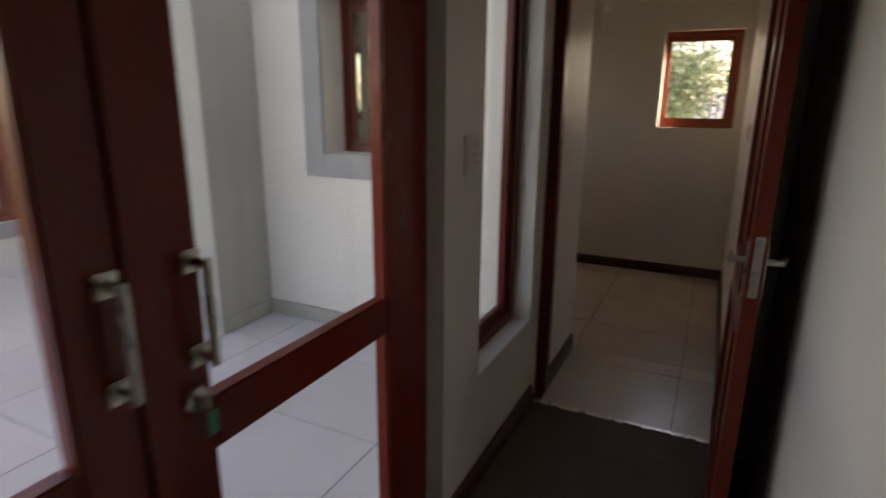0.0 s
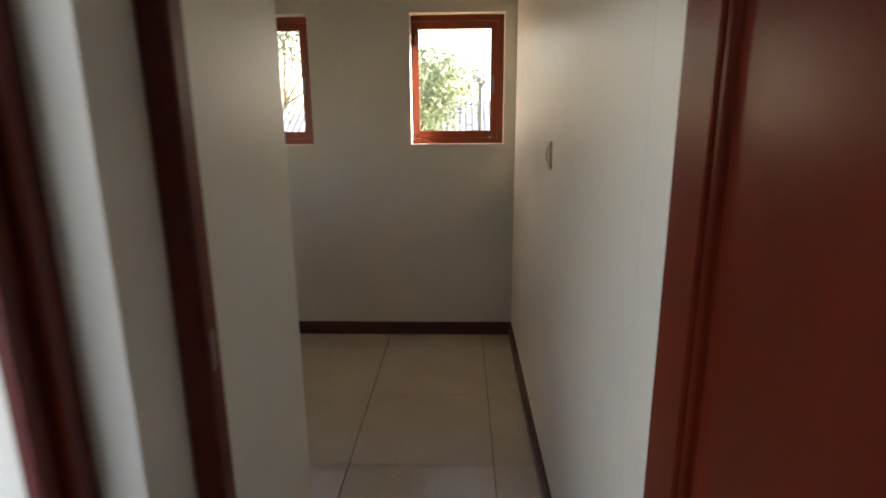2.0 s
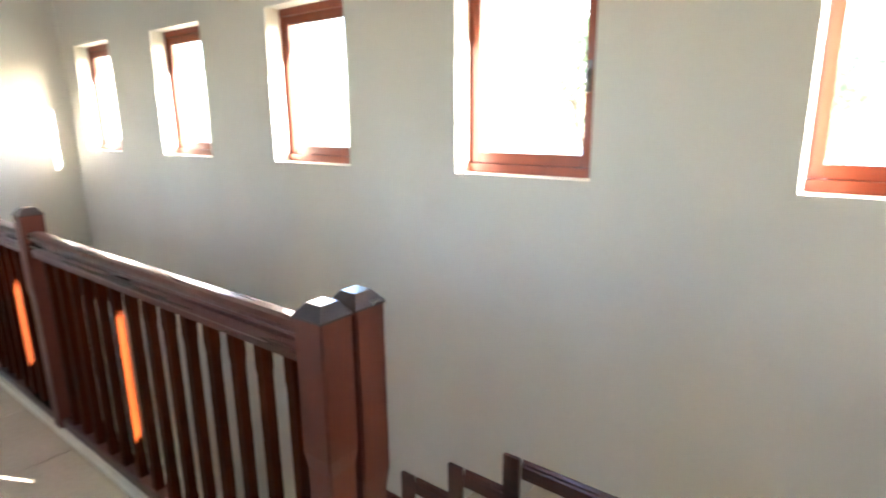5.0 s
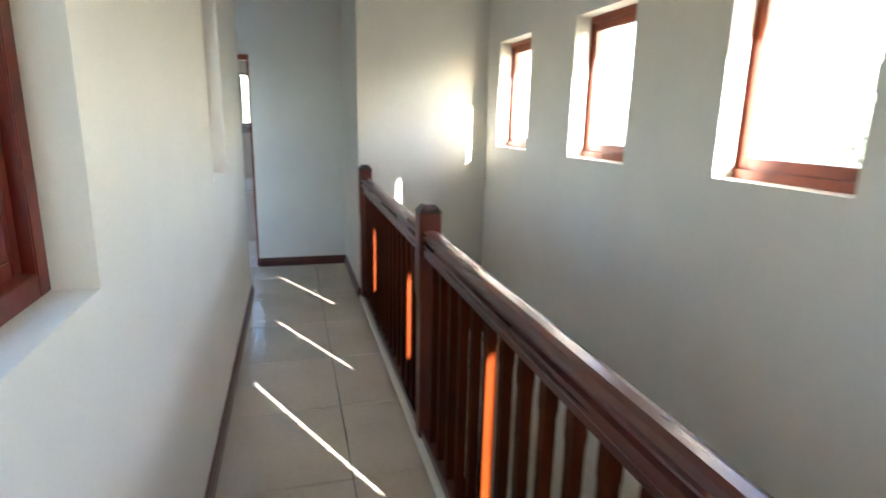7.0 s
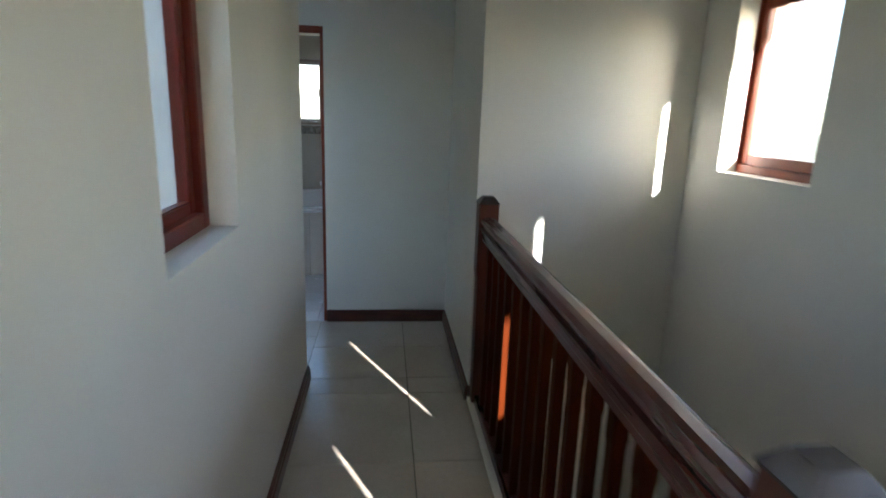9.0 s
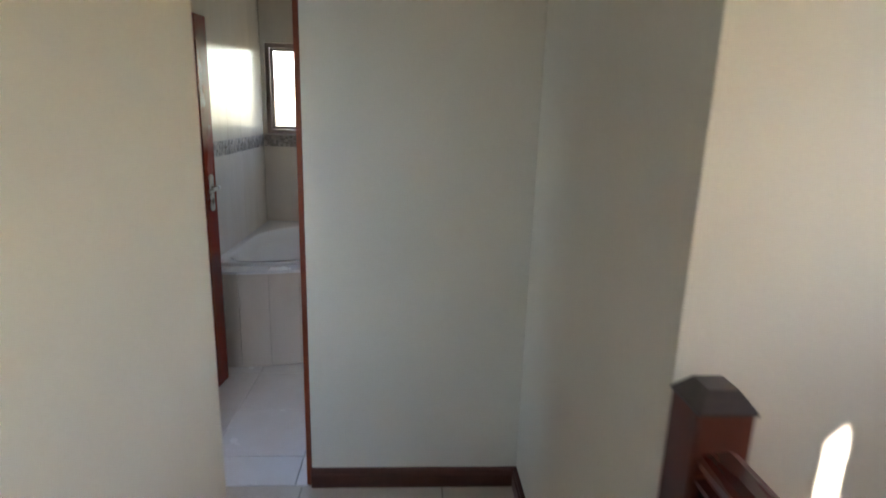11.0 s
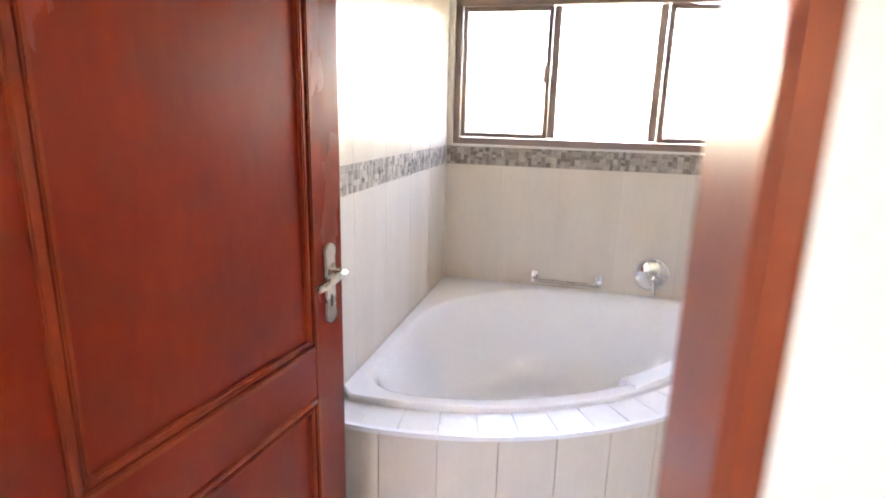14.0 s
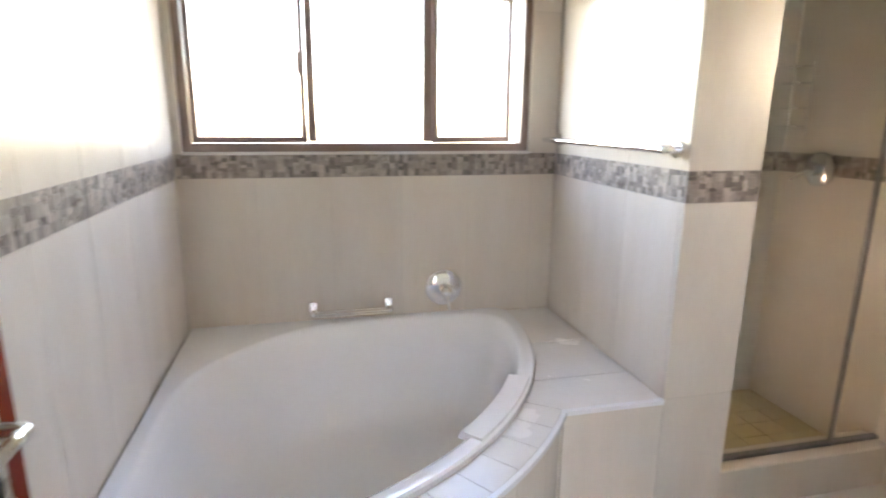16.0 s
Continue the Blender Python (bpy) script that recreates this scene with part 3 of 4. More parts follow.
# glazed double door to the patio
gd = empty("door_3", "closed mahogany glazed double door to the patio", "door", kind="structure")
GX0, GX1 = -0.475, -0.432
for b in ((-0.50, -0.440, -3.73, -3.582, 0, 2.118), (-0.50, -0.440, -5.418, -5.32, 0, 2.118), (-0.50, -0.440, -5.32, -3.73, 2.02, 2.118)):
    part("door_frame", boxes(b, bevel=0.006), WOOD, gd)
part("sill_bar", boxes((-0.50, -0.440, -5.32, -3.73, 0.0, 0.03), bevel=0.004), WOOD, gd)
for s0, s1 in ((-4.524, -3.732), (-5.318, -4.530)):
    leaf = part("door_leaf", boxes((GX0, GX1, s0, s0 + 0.115, 0.032, 2.018), bevel=0.006), WOOD, gd)
    st = 0.100 if s1 > -4 else 0.115
    part("stile", boxes((GX0, GX1, s1 - st, s1, 0.032, 2.018), bevel=0.006), WOOD, leaf)
    for z0, z1 in ((0.032, 0.20), (0.812, 0.915), (1.90, 2.018)):
        part("door_rail", boxes((GX0 + 0.002, GX1 - 0.002, s0 + 0.115, s1 - st, z0, z1), bevel=0.005), WOOD, leaf)
    for z0, z1 in ((0.20, 0.812), (0.915, 1.90)):
        p = part("pane", boxes((-0.456, -0.452, s0 + 0.11, s1 - st + 0.005, z0 - 0.005, z1 + 0.005)), GLASS, leaf)
        p.visible_shadow = False
part("meeting_bead", boxes((GX1, GX1 + 0.012, -4.548, -4.512, 0.032, 2.018), bevel=0.004), WOOD, gd)
for y, lean in ((-4.430, 0.012), (-4.572, -0.012)):
    bm = bmesh.new()
    for z in (1.008, 1.172):
        box(bm, GX1, GX1 + 0.008, y - 0.019, y + 0.019, z - 0.019, z + 0.019, bevel=0.003)
        tube(bm, (GX1 + 0.006, y, z), (GX1 + 0.042, y, z), 0.009, 14)
    tube(bm, (GX1 + 0.040, y, 0.998), (GX1 + 0.040, y, 1.182), 0.0085, 14)
    part("pull_handle", bm, NICKEL, gd, "satin nickel bow pull handle", smooth=True)
bm = tube(bmesh.new(), (GX1, -4.450, 0.935), (GX1 + 0.012, -4.450, 0.935), 0.022, 24)
box(bm, GX1 + 0.012, GX1 + 0.035, -4.4515, -4.4485, 0.925, 0.945)
part("lock_cylinder", bm, NICKEL, gd, "nickel lock with a key", smooth=True)
thing("key_tag", boxes((GX1 + 0.030, GX1 + 0.034, -4.452, -4.432, 0.872, 0.915), (GX1 + 0.031, GX1 + 0.033, -4.447, -4.443, 0.915, 0.928), bevel=0.001), GREEN, "small green plastic tag hanging from the key", "key tag")


# ---- switches ----
def switch(x, y, z, w, h, side, label, rockers=1):
    """A plate with a raised centre and its rockers one above the other, each with a dark slit."""
    ob = empty("light_switch", label, "light switch")

    def slab(d0, d1, y0, y1, z0, z1, bevel):
        return boxes((min(x + side * d0, x + side * d1), max(x + side * d0, x + side * d1), y0, y1, z0, z1), bevel=bevel)

    part("plate", slab(0, 0.009, y - w / 2, y + w / 2, z - h / 2, z + h / 2, 0.003), PLASTIC, ob)
    part("plate_centre", slab(0.009, 0.011, y - w * 0.30, y + w * 0.34, z - h * 0.36, z + h * 0.36, 0.0008), PLASTIC, ob)
    step = 0.60 * h / rockers
    for k in range(rockers):
        c = z - 0.30 * h + (k + 0.5) * step
        rocker = part("rocker", slab(0.011, 0.0145, y - w * 0.02, y + w * 0.26, c - step * 0.42, c + step * 0.42, 0.001), PLASTIC, ob)
        part("rocker_gap", slab(0.0145, 0.0149, y + w * 0.06, y + w * 0.20, c - 0.0012, c + 0.0012, 0), BLACK, rocker)
    return ob


switch(ROOMW, -3.405, 1.264, 0.100, 0.125, 1, "cream plastic light switch beside the tall window", 3)
switch(EAST, -1.39, 1.272, 0.10, 0.10, -1, "cream plastic light switch on the landing wall")

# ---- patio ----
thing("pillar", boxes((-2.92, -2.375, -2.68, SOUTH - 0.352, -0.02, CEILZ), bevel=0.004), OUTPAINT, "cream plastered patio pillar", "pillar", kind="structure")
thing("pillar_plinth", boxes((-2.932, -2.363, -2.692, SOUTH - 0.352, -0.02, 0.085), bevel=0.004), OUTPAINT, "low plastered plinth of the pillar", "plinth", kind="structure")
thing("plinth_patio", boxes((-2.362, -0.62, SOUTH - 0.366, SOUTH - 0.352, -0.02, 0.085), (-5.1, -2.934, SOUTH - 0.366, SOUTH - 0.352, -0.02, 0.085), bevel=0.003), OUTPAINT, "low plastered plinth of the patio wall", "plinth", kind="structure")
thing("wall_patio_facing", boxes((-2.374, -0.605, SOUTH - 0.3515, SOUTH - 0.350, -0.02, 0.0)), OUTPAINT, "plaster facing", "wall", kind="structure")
wall("wall_patio_south", "x", -8.0, (-5.1, -0.6), (-0.25, 1.0), -0.2, OUTPAINT, label="plain parapet closing the patio")

# ---- bathroom ----
DECK = 0.585
CX, CY, RT, RO = -8.585, -2.505, 1.18, 1.31


def sealed_arc(r, a0, a1, n):
    return [(CX + r * math.cos(a), CY + r * math.sin(a)) for a in np.linspace(a0, a1, n)]


def angle_at(r, y=None, x=None):
    return math.asin((y - CY) / r) if y is not None else math.acos((x - CX) / r)


A0, A1 = angle_at(RO - 0.02, y=BS + 0.012), angle_at(RO, x=PIERX - 0.005)


def prism(points, z0, z1):
    bm = bmesh.new()
    low, top = [bm.verts.new((x, y, z0)) for x, y in points], [bm.verts.new((x, y, z1)) for x, y in points]
    k = len(points)
    for i in range(k):
        bm.faces.new((low[i], low[(i + 1) % k], top[(i + 1) % k], top[i]))
    bm.faces.new(top)
    bm.faces.new(low[::-1])
    return bm


def band(r0, r1, a0, a1, z0, z1, n=40):
    return prism(sealed_arc(r1, a0, a1, n) + sealed_arc(r0, a1, a0, n), z0, z1)


surround = empty("bath_surround", "curved tiled bath surround with white deck tiles", "bath surround", kind="structure")
part("surround_wall", band(RT - 0.04, RO - 0.03, A0, A1, -0.01, DECK - 0.003), BATHGROUT, surround)
part("ledge_base", boxes((BW + 0.001, PIERX - 0.012, -1.30, BN - 0.001, -0.01, DECK - 0.003), (-7.95, PIERX - 0.012, -1.46, -1.30, -0.01, DECK - 0.0035)), BATHGROUT, surround)
NF = 8
for i in range(NF):
    g = 0.0012
    a, b = A0 + (A1 - A0) * i / NF + g, A0 + (A1 - A0) * (i + 1) / NF - g
    part("front_tile", band(RO - 0.03, RO - 0.018, a, b, 0.002, DECK - 0.014, 8), BATHTILE, surround)
part("ledge_front_tile", boxes((PIERX - 0.012, PIERX - 0.002, -1.445, -1.118, 0.002, DECK - 0.014)), BATHTILE, surround)
part("deck_trim", band(RO - 0.014, RO, A0, A1, DECK - 0.014, DECK + 0.001), ACRYL, surround, "thin white edge trim")
part("ledge_trim", boxes((PIERX - 0.012, PIERX + 0.002, -1.452, -1.117, DECK - 0.014, DECK + 0.001)), ACRYL, surround, "thin white edge trim")
ND = 12
for i in range(ND):
    g = 0.0014
    a, b = A0 + (A1 - A0) * i / ND + g, A0 + (A1 - A0) * (i + 1) / ND - g
    part("deck_tile", band(RT + 0.004, RO - 0.016, a, b, DECK - 0.012, DECK, 6), DECKTILE, surround)
# ledge tiles between the tub and the pier, cut round the tub
def ledge_tile(x0, x1):
    pts = []
    for x in np.linspace(x0, x1, 14):
        d = (RT + 0.004) ** 2 - (x - CX) ** 2
        pts.append((x, max(CY + (x - CX) * math.tan(A1) + 0.003, CY + math.sqrt(max(d, 0)))))
    return prism(pts + [(x1, BN - 0.003), (x0, BN - 0.003)], DECK - 0.012, DECK - 0.0005)


part("deck_tile", ledge_tile(BW + 0.004, -8.335), DECKTILE, surround)
part("deck_tile", ledge_tile(-8.330, -8.035), DECKTILE, surround)
part("deck_tile", ledge_tile(-8.030, PIERX - 0.014), DECKTILE, surround)

# the tub: flange to the walls, rounded opening, sloping basin
BCX, BCY = -8.08, -2.0


def reach(th, inset):
    """How far the basin's opening reaches from its middle in the direction th."""
    c, s = math.cos(th), math.sin(th)
    out = []
    ox, oy = BCX - CX, BCY - CY
    r = RT - 0.045 - inset
    bq = ox * c + oy * s
    out.append(-bq + math.sqrt(bq * bq - (ox * ox + oy * oy - r * r)))
    if c < -0.05:
        out.append((BCX - (BW + 0.045 + inset)) / -c)
    if s < -0.05:
        out.append((BCY - (BS + 0.045 + inset)) / -s)
    dc = (-c - s) / math.sqrt(2)
    if dc > 0.05:
        out.append((0.56 - inset) / dc)
    return sum(v ** -9 for v in out) ** (-1 / 9)


tub = empty("corner_bath", "white acrylic corner bath", "bathtub")
N = 96
bm = bmesh.new()
ths = [2 * math.pi * i / N for i in range(N)]


def ring(inset, z):
    return [bm.verts.new((BCX + reach(t, inset) * math.cos(t), BCY + reach(t, inset) * math.sin(t), z)) for t in ths]


def outer(t):
    """The flange's outer edge: the front arc or the walls."""
    c, s = math.cos(t), math.sin(t)
    ox, oy = BCX - CX, BCY - CY
    bq = ox * c + oy * s
    v = [-bq + math.sqrt(bq * bq - (ox * ox + oy * oy - RT * RT))]
    if c < -1e-3:
        v.append((BCX - BW - 0.002) / -c)
    if s < -1e-3:
        v.append((BCY - BS - 0.002) / -s)
    return min(v)


rings = [[bm.verts.new((BCX + outer(t) * math.cos(t), BCY + outer(t) * math.sin(t), z)) for t in ths] for z in (DECK - 0.02, DECK + 0.012)]
rings.append([bm.verts.new((BCX + (outer(t) - 0.006) * math.cos(t), BCY + (outer(t) - 0.006) * math.sin(t), DECK + 0.018)) for t in ths])
for inset, z in ((-0.006, 0.018), (0.004, 0.014), (0.014, 0.0), (0.03, -0.05), (0.055, -0.16), (0.085, -0.28), (0.12, -0.36), (0.18, -0.405), (0.28, -0.42)):
    rings.append(ring(inset, DECK + z))
for a, b in zip(rings, rings[1:]):
    for i in range(N):
        bm.faces.new((a[i], a[(i + 1) % N], b[(i + 1) % N], b[i]))
bm.faces.new(rings[-1])
part("tub_shell", bm, ACRYL, tub, smooth=True)
# raised grip along the front rim
bm = bmesh.new()
GA, GB = radians(41), radians(61)
prof = [(RT - 0.006, 0.010), (RT - 0.010, 0.026), (RT - 0.075, 0.024), (RT - 0.085, 0.0)]
loops = [[bm.verts.new((CX + r * math.cos(a), CY + r * math.sin(a), DECK + z)) for r, z in prof] for a in np.linspace(GA, GB, 18)]
for p, q in zip(loops, loops[1:]):
    for i in range(len(prof)):
        bm.faces.new((p[i], p[(i + 1) % len(prof)], q[(i + 1) % len(prof)], q[i]))
bm.faces.new(loops[0])
bm.faces.new(loops[-1][::-1])
part("rim_step", bm, ACRYL, tub)

# mixer, soap rack and towel rail
mixer = empty("bath_mixer", "round chrome bath mixer on the tiled wall", "tap")
bm = tube(bmesh.new(), (BW + 0.001, -1.605, 0.711), (BW + 0.010, -1.605, 0.711), 0.078, 40)
tube(bm, (BW + 0.010, -1.605, 0.711), (BW + 0.022, -1.605, 0.711), 0.074, 40, 0.058)
part("mixer_plate", bm, CHROME, mixer, smooth=True)
bm = tube(bmesh.new(), (BW + 0.02, -1.605, 0.711), (BW + 0.062, -1.605, 0.711), 0.024, 24)
bmesh.ops.create_uvsphere(bm, u_segments=20, v_segments=10, radius=0.024, matrix=Matrix.Translation((BW + 0.062, -1.605, 0.711)))
path_tube(bm, [(BW + 0.062, -1.605, 0.711), (BW + 0.075, -1.598, 0.66), (BW + 0.078, -1.595, 0.635)], 0.006)
part("mixer_lever", bm, CHROME, mixer, smooth=True)
rack = empty("soap_rack", "chrome wire soap rack above the bath", "soap rack")
for y in (-2.155, -1.845):
    bm = boxes((BW, BW + 0.014, y - 0.016, y + 0.016, 0.635, 0.680), bevel=0.004)
    tube(bm, (BW + 0.008, y, 0.655), (BW + 0.095, y, 0.655), 0.008, 12)
    part("bracket", bm, CHROME, rack, smooth=True)
for x in (0.022, 0.040, 0.058, 0.076, 0.092):
    part("wire", tube(bmesh.new(), (BW + x, -2.155, 0.640 if x < 0.09 else 0.655), (BW + x, -1.845, 0.640 if x < 0.09 else 0.655), 0.0042, 8), CHROME, rack)
rail = empty("towel_rail", "chrome towel rail on the pier", "towel rail")
for x in (-8.66, -7.88):
    bm = tube(bmesh.new(), (x, BN, 1.338), (x, BN - 0.008, 1.338), 0.024, 24)
    tube(bm, (x, BN - 0.006, 1.338), (x, BN - 0.06, 1.338), 0.011, 16)
    part("bracket", bm, CHROME, rail, smooth=True)
part("bar", tube(bmesh.new(), (-8.69, BN - 0.06, 1.338), (-7.86, BN - 0.06, 1.338), 0.010, 16), CHROME, rail, smooth=True)

# bathroom window: sash, fixed light, sash, in one frame
bw = empty("window_9", "wide bronze three-light bathroom window", "window", kind="structure")
WX, WD = BW - 0.075, 0.055
Y0, M1, M2, Y1, Z0, Z1 = -2.604, -2.128, -1.672, -1.236, 1.289, 1.958
for bm in frame_bars("y", WX, WD, Y0, Y1, Z0, Z1, 0.032):
    part("window_frame", bm, BRONZE, bw)
for m in (M1, M2):
    part("mullion", boxes((WX, WX + WD, m - 0.017, m + 0.017, Z0 + 0.04, Z1 - 0.04), bevel=0.003), BRONZE, bw)
HINGE = (WX + 0.005, M2 + 0.020, 0)
AJAR = Matrix.Translation(HINGE) @ Matrix.Rotation(radians(15), 4, "Z") @ Matrix.Translation([-c for c in HINGE])
for a, b, swing in ((Y0 + 0.032, M1 - 0.017, Matrix()), (M2 + 0.017, Y1 - 0.032, AJAR)):
    for bm in frame_bars("y", WX + 0.012, 0.028, a + 0.003, b - 0.003, Z0 + 0.034, Z1 - 0.034, 0.022):
        bmesh.ops.transform(bm, verts=bm.verts, matrix=swing)
        part("sash", bm, BRONZE, bw)
for a, b, swing in ((Y0 + 0.06, M1 - 0.044, Matrix()), (M1 + 0.02, M2 - 0.02, Matrix()), (M2 + 0.044, Y1 - 0.06, AJAR)):
    bm = boxes((WX + 0.022, WX + 0.026, a, b, Z0 + 0.038, Z1 - 0.038))
    bmesh.ops.transform(bm, verts=bm.verts, matrix=swing)
    p = part("pane", bm, GLASS, bw)
    p.visible_shadow = False
part("latch", boxes((WX + WD - 0.004, WX + WD + 0.010, M1 - 0.050, M1 - 0.032, 1.58, 1.66), bevel=0.003), BRONZE, bw)
thing("trim_bath_sill", boxes((BW - 0.02, BW + 0.012, -2.604, -1.236, 1.279, 1.290), bevel=0.002), DECKTILE, "thin white tile trim under the bathroom window", "window sill", kind="structure")

# shower: kerb, tray, mixer, shelf, glass
thing("shower_kerb", boxes((-8.11, -7.985, PIERN - 0.001, 0.06, -0.01, 0.170), bevel=0.004), BATHTILE, "tiled shower kerb", "kerb", kind="structure")
tray = thing("shower_floor", boxes((BW, -8.11, PIERN, 0.06, -0.01, 0.05)), BATHGROUT, "sand coloured tiled shower floor", "floor", kind="structure")
for i in range(6):
    for j in range(7):
        x0, y0 = BW + 0.003 + i * 0.1, PIERN + 0.003 + j * 0.1325
        part("floor_tile", boxes((x0, x0 + 0.097, y0, y0 + 0.129, 0.049, 0.056)), SHOWERFLOOR, tray)
thing("shower_drain", boxes((-8.46, -8.36, -0.50, -0.40, 0.056, 0.060), bevel=0.001), STEEL, "square metal shower drain", "drain")
mx = empty("shower_mixer", "round chrome shower mixer on the tiled wall", "tap")
bm = tube(bmesh.new(), (-8.489, 0.05, 1.217), (-8.489, 0.036, 1.217), 0.075, 40)
tube(bm, (-8.489, 0.036, 1.217), (-8.489, 0.024, 1.217), 0.072, 40, 0.055)
part("mixer_plate", bm, CHROME, mx, smooth=True)
bm = tube(bmesh.new(), (-8.489, 0.026, 1.217), (-8.489, -0.02, 1.217), 0.026, 24)
path_tube(bm, [(-8.489, -0.015, 1.217), (-8.53, -0.03, 1.19), (-8.56, -0.035, 1.165)], 0.007)
part("mixer_lever", bm, CHROME, mx, smooth=True)
shelf = empty("shower_caddy", "chrome wire corner caddy with two baskets", "shower caddy")
for z in (1.40, 1.48, 1.59, 1.66):
    part("wire", path_tube(bmesh.new(), [(-8.70, 0.045, z), (-8.70, -0.02, z), (-8.60, -0.02, z), (-8.60, 0.045, z)], 0.003, 8), CHROME, shelf)
for x in (-8.70, -8.60):
    part("upright", tube(bmesh.new(), (x, 0.044, 1.36), (x, 0.044, 1.68), 0.003, 8), CHROME, shelf)
for z in (1.385, 1.585):
    part("basket", boxes((-8.70, -8.60, -0.02, 0.044, z, z + 0.004)), CHROME, shelf)
sg = empty("shower_screen", "clear glass shower door with a slim metal edge", "shower screen")
pane = part("pane", boxes((-8.052, -8.046, -0.17, 0.048, 0.185, 1.95)), GLASS, sg)
part("bottom_channel", boxes((-8.062, -8.036, PIERN, 0.05, 0.170, 0.186), bevel=0.002), STEEL, sg)
part("edge_seal", boxes((-8.056, -8.042, -0.182, -0.169, 0.186, 1.95)), STEEL, sg)
part("door_pane", boxes((-8.044, -8.040, PIERN + 0.012, -0.184, 0.188, 1.95)), GLASS, sg).visible_shadow = False
part("knob", tube(bmesh.new(), (-8.040, -0.735, 1.075), (-8.005, -0.735, 1.075), 0.019, 20), CHROME, sg, smooth=True)

# ---- outdoors ----
def tree(name, x, y, ground, height, spread, seed, label, leaves=2600):
    rng = random.Random(seed)
    ob = empty(name, label, "tree", "garden trees")
    bm = bmesh.new()
    tips = []

    def limb(p, d, length, r, level):
        q = p + d * length
        tube(bm, p, q, r, 8, r * 0.66)
        if level == 0:
            tips.append(q)
            return
        for _ in range(4 if level > 1 else 3):
            nd = (d + Vector((rng.uniform(-1, 1), rng.uniform(-1, 1), rng.uniform(-0.25, 0.7))) * 0.8).normalized()
            limb(q, nd, length * rng.uniform(0.55, 0.8), r * 0.6, level - 1)
        tips.append(q)

    limb(Vector((x, y, ground)), Vector((0.05, 0.0, 1)).normalized(), height * 0.42, 0.014 * height, 3)
    part("trunk", bm, BARK, ob)
    verts, faces = [], []
    for _ in range(leaves):
        t = rng.choice(tips)
        c = t + Vector((rng.gauss(0, 1), rng.gauss(0, 1), rng.gauss(0, 0.75))) * spread
        s = rng.uniform(0.04, 0.095)
        a = Vector((rng.gauss(0, 1), rng.gauss(0, 1), rng.gauss(0, 1))).normalized()
        b = a.orthogonal().normalized()
        k = len(verts)
        verts += [c - a * s, c + b * s * 0.45, c + a * s, c - b * s * 0.45]
        faces.append((k, k + 1, k + 2, k + 3))
    me = bpy.data.meshes.new("crown")
    me.from_pydata(verts, [], faces)
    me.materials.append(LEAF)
    crown = new("crown", me)
    crown.parent = ob
    return tagged(ob)


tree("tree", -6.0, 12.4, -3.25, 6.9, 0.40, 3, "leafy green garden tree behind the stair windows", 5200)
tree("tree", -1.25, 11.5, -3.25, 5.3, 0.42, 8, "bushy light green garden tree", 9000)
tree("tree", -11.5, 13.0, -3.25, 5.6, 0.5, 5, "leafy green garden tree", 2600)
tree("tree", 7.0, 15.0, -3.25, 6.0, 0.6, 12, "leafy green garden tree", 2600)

house = empty("neighbour_house", "neighbouring house with a pale corrugated roof", "house")
part("house_wall", boxes((-9.0, 9.0, 18.0, 26.0, -3.25, -0.4)), OUTPAINT, house)
bm = bmesh.new()
k = 220
for side in (0, 1):
    rows = []
    for z, y in ((-0.45, 17.5 if side == 0 else 26.5), (1.9, 22.0)):
        rows.append([bm.verts.new((-9.4 + 18.8 * i / k, y, z + 0.035 * math.sin(i * 2.1))) for i in range(k + 1)])
    for i in range(k):
        bm.faces.new((rows[0][i], rows[0][i + 1], rows[1][i + 1], rows[1][i]))
part("roof", bm, ROOF, house, "pale corrugated sheet roof")
flue = part("flue", tube(bmesh.new(), (0.80, 17.9, -0.3), (0.80, 17.9, 2.45), 0.09, 14), STEEL, house, "dark metal flue with a bent cowl")
part("cowl", tube(bmesh.new(), (0.95, 17.9, 2.40), (0.50, 17.9, 2.72), 0.16, 14, 0.09), STEEL, flue)

# ---- tiles, last: each a piece of its floor or wall ----
P = 0.605
hall, bathf, patio = bpy.data.objects["floor_hall"], bpy.data.objects["floor_bath"], bpy.data.objects["patio"]


def tile_mesh(w, d, t, material, cache={}):
    key = (round(w, 4), round(d, 4), t, material.name)
    if key not in cache:
        cache[key] = mesh_of("tile", boxes((0, w, 0, d, -t, 0), bevel=0.0015), material)
    return cache[key]


def lay(parent, x0, x1, y0, y1, ox, oy, z, material, px=P, py=P, gap=0.004, t=0.0118):
    """Square tiles on a grid through (ox, oy), cut off at the room's edges."""
    for i in range(math.floor((x0 - ox) / px), math.ceil((x1 - ox) / px)):
        for j in range(math.floor((y0 - oy) / py), math.ceil((y1 - oy) / py)):
            a, b = max(x0, ox + i * px + gap / 2), min(x1, ox + (i + 1) * px - gap / 2)
            c, d = max(y0, oy + j * py + gap / 2), min(y1, oy + (j + 1) * py - gap / 2)
            if b - a > 0.02 and d - c > 0.02:
                ob = new("tile", tile_mesh(b - a, d - c, t, material))
                ob.location = (a, c, z)
                ob.parent = parent


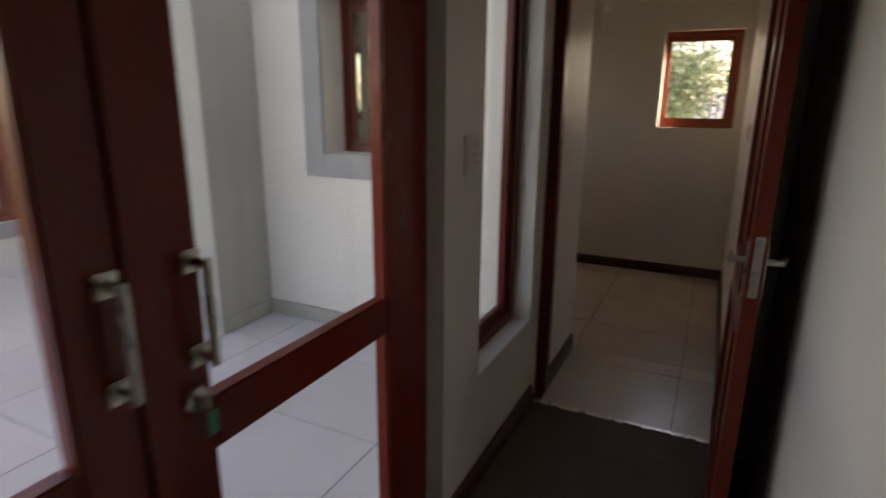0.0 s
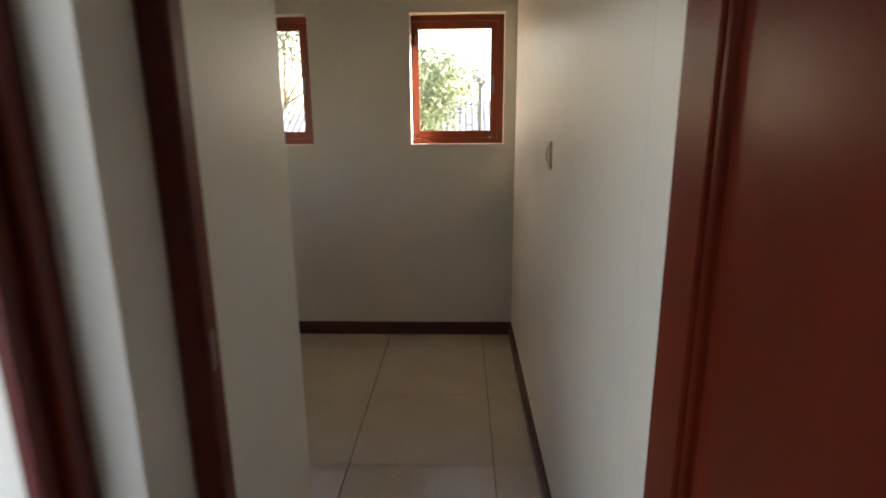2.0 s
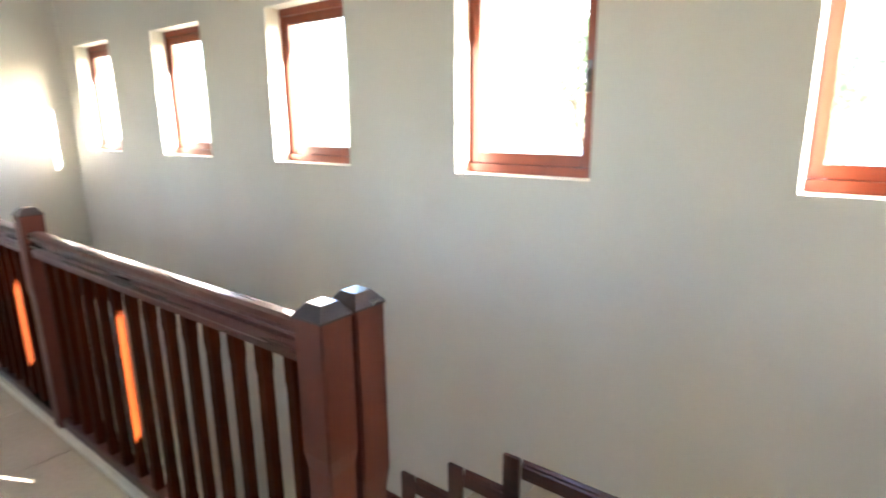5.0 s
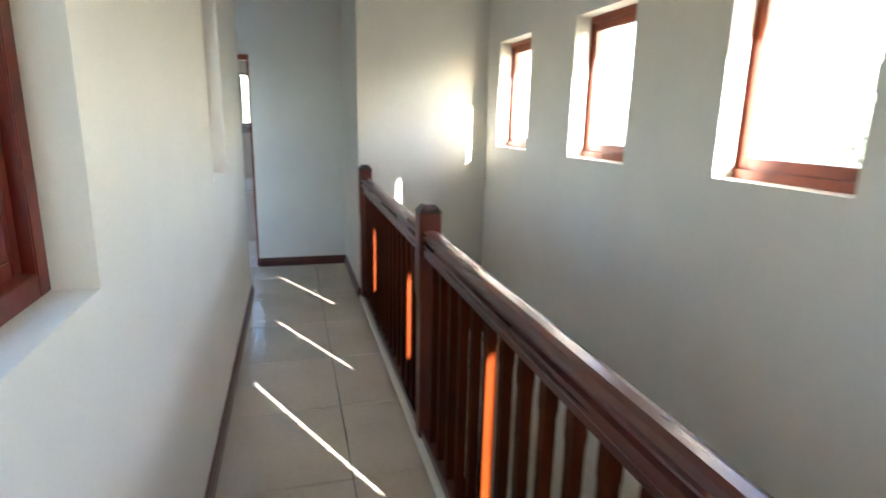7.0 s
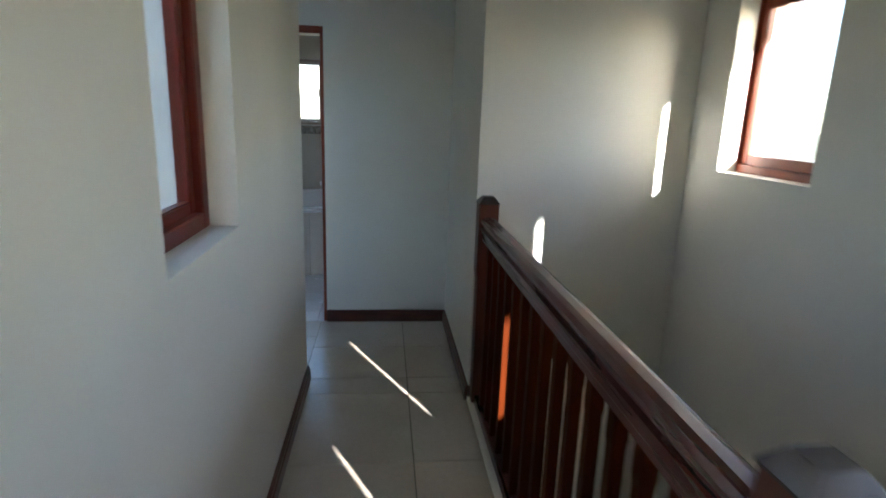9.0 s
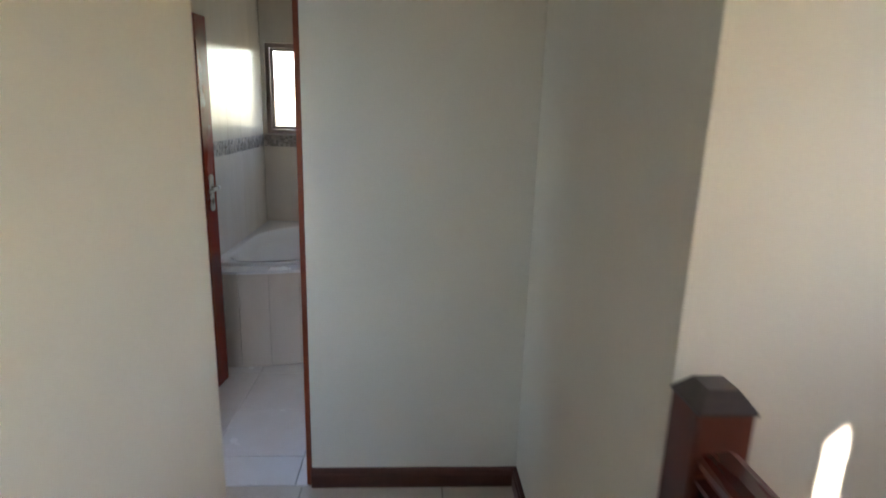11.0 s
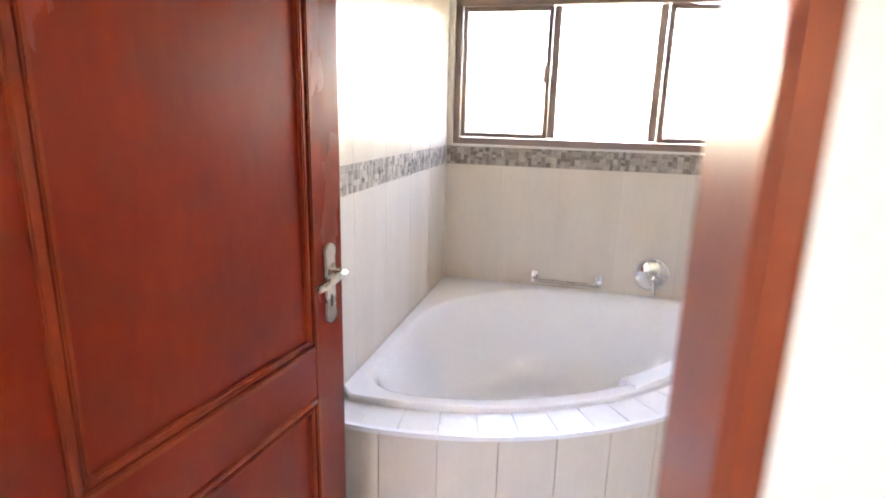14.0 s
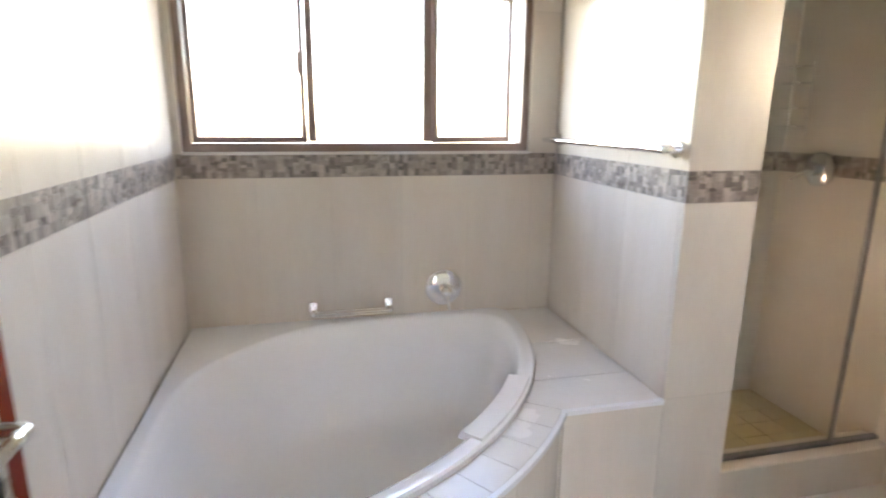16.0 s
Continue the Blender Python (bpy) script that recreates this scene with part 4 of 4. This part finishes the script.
lay(hall, PASSW, EAST, -2.598, SOUTH, 0.272, -2.026, 0.0, TILE)
lay(hall, -0.93, EAST, SOUTH, 0.0, 0.272, -2.026, 0.0, TILE)
lay(hall, -5.33, -0.932, SOUTH, -0.93, -3.34, -1.335, 0.0, TILE)
lay(hall, ENDW, -5.332, -1.898, -1.03, -3.34, -1.335, 0.0, TILE)
lay(hall, ENDW, -5.332, -3.6, -1.902, -5.33, -1.9, 0.0, TILE)
lay(bathf, BW, ENDW - 0.002, BS, 0.06, -6.82, -2.33, 0.0, DECKTILE, 0.4, 0.4)
lay(patio, -5.10, ROOMW - 0.10, -8.0, SOUTH - 0.352, -2.08, -3.84, -0.02, PATIO)

# wall tiles of the bathroom, upright 300 by 600, with the mosaic band between them
ROWS = [(-0.01, 0.585), (0.589, 1.189), (1.283, 1.84), (1.844, 2.44), (2.444, CEILZ)]


def wall_tiles(parent, axis, at, out, u0, u1, off, skip=lambda u0, u1, z0, z1: [(u0, u1, z0, z1)], zmin=0.0):
    """Tiles 10 mm thick on a wall face; skip cuts a tile round openings into rectangles."""
    w, bed = 0.283, bmesh.new()
    for i in range(math.floor((u0 - off) / w), math.ceil((u1 - off) / w)):
        for z0, z1 in ROWS:
            a, b = max(u0, off + i * w + 0.001), min(u1, off + (i + 1) * w - 0.001)
            if b - a < 0.01 or z1 < zmin:
                continue
            for p, q, r, s in skip(a, b, max(z0, 0.001), z1):
                if q - p < 0.008 or s - r < 0.008:
                    continue
                lo, hi = min(at, at + out * 0.0105), max(at, at + out * 0.0105)
                part("wall_tile", boxes((p, q, lo, hi, r, s) if axis == "x" else (lo, hi, p, q, r, s)), BATHTILE, parent)
                lo, hi = min(at, at + out * 0.0092), max(at, at + out * 0.0092)
                p, q, r, s = max(p - 0.001, u0), min(q + 0.001, u1), r - 0.002, s + 0.002
                box(bed, *((p, q, lo, hi, r, s) if axis == "x" else (lo, hi, p, q, r, s)))
    part("grout_bed", bed, BATHGROUT, parent)


def window_cut(u0, u1, z0, z1):
    """A tile cut round the bathroom window."""
    if z1 <= Z0 + 0.001 or z0 >= Z1 or u1 <= Y0 or u0 >= Y1:
        return [(u0, u1, z0, z1)]
    out = []
    if z1 > Z1:
        out.append((u0, u1, Z1 + 0.002, z1))
    if z0 < Z0:
        out.append((u0, u1, z0, Z0 - 0.002))
    lo, hi = max(z0, Z0), min(z1, Z1)
    if u0 < Y0:
        out.append((u0, Y0, lo, hi))
    if u1 > Y1:
        out.append((Y1, u1, lo, hi))
    return out


get = bpy.data.objects
wall_tiles(get["wall_bath_south"], "x", BS - 0.012, 1, BW, ENDW - 0.13, -8.70)
wall_tiles(get["wall_bath_west"], "y", BW - 0.012, 1, BS, 0.06, -2.633, window_cut)
wall_tiles(get["wall_bath_pier"], "x", BN + 0.012, -1, BW, PIERX - 0.0115, -8.70)
wall_tiles(get["wall_bath_pier"], "y", PIERX - 0.012, 1, BN + 0.001, PIERN - 0.001, BN + 0.001)
wall_tiles(get["wall_bath_pier"], "x", PIERN - 0.012, 1, BW, PIERX - 0.0125, -8.70)
wall_tiles(get["wall_bath_north"], "x", 0.062, -1, BW, -7.63, -8.62)


def mosaic(parent, axis, at, out, u0, u1, seed):
    """A band of small uneven stone chips, joined."""
    rng = random.Random(seed)
    verts, faces = [], []
    z0, high = 1.192, 0.0888
    u = u0 + 0.0005
    while u < u1 - 0.004:
        w = min(rng.choice((0.020, 0.026, 0.034, 0.046)), u1 - u)
        z = z0
        while z < z0 + high - 0.004:
            tall = min(rng.choice((0.011, 0.016, 0.022, 0.030)), z0 + high - z)
            if z0 + high - z - tall < 0.006:
                tall = z0 + high - z
            cut = rng.uniform(0.35, 0.65) * w if w > 0.03 or rng.random() < 0.25 else None
            for a, b in (((u, u + cut), (u + cut, u + w)) if cut else ((u, u + w),)):
                a, b, c, d = a + 0.0005, b - 0.0005, z + 0.0005, z + tall - 0.0005
                d0, d1 = at, at + out * (0.0095 + rng.uniform(0, 0.0022))
                k = len(verts)
                for dd in (d0, d1):
                    for uu, zz in ((a, c), (b, c), (b, d), (a, d)):
                        verts.append((uu, dd, zz) if axis == "x" else (dd, uu, zz))
                faces += [(k + 4, k + 5, k + 6, k + 7), (k, k + 1, k + 5, k + 4), (k + 1, k + 2, k + 6, k + 5), (k + 2, k + 3, k + 7, k + 6), (k + 3, k, k + 4, k + 7)]
            z += tall
        u += w
    me = bpy.data.meshes.new("mosaic_band")
    me.from_pydata(verts, [], faces)
    me.materials.append(MOSAIC)
    ob = new("mosaic_band", me)
    ob.parent = parent
    lo, hi = min(at, at + out * 0.0088), max(at, at + out * 0.0088)
    za, zb = z0 - 0.0025, z0 + high + 0.0015
    part("mosaic_bed", boxes((u0 + 0.0005, u1 - 0.0005, lo, hi, za, zb) if axis == "x" else (lo, hi, u0 + 0.0005, u1 - 0.0005, za, zb)), MOSGROUT, parent)
    return tagged(ob, "band of mixed grey and brown stone mosaic", kind="stuff")


mosaic(get["wall_bath_south"], "x", BS - 0.012, 1, BW, ENDW - 0.13, 1)
mosaic(get["wall_bath_west"], "y", BW - 0.012, 1, BS, 0.06, 2)
mosaic(get["wall_bath_pier"], "x", BN + 0.012, -1, BW, PIERX - 0.0115, 3)
mosaic(get["wall_bath_pier"], "y", PIERX - 0.012, 1, BN + 0.001, PIERN - 0.001, 4)
mosaic(get["wall_bath_north"], "x", 0.062, -1, BW, -7.63, 5)
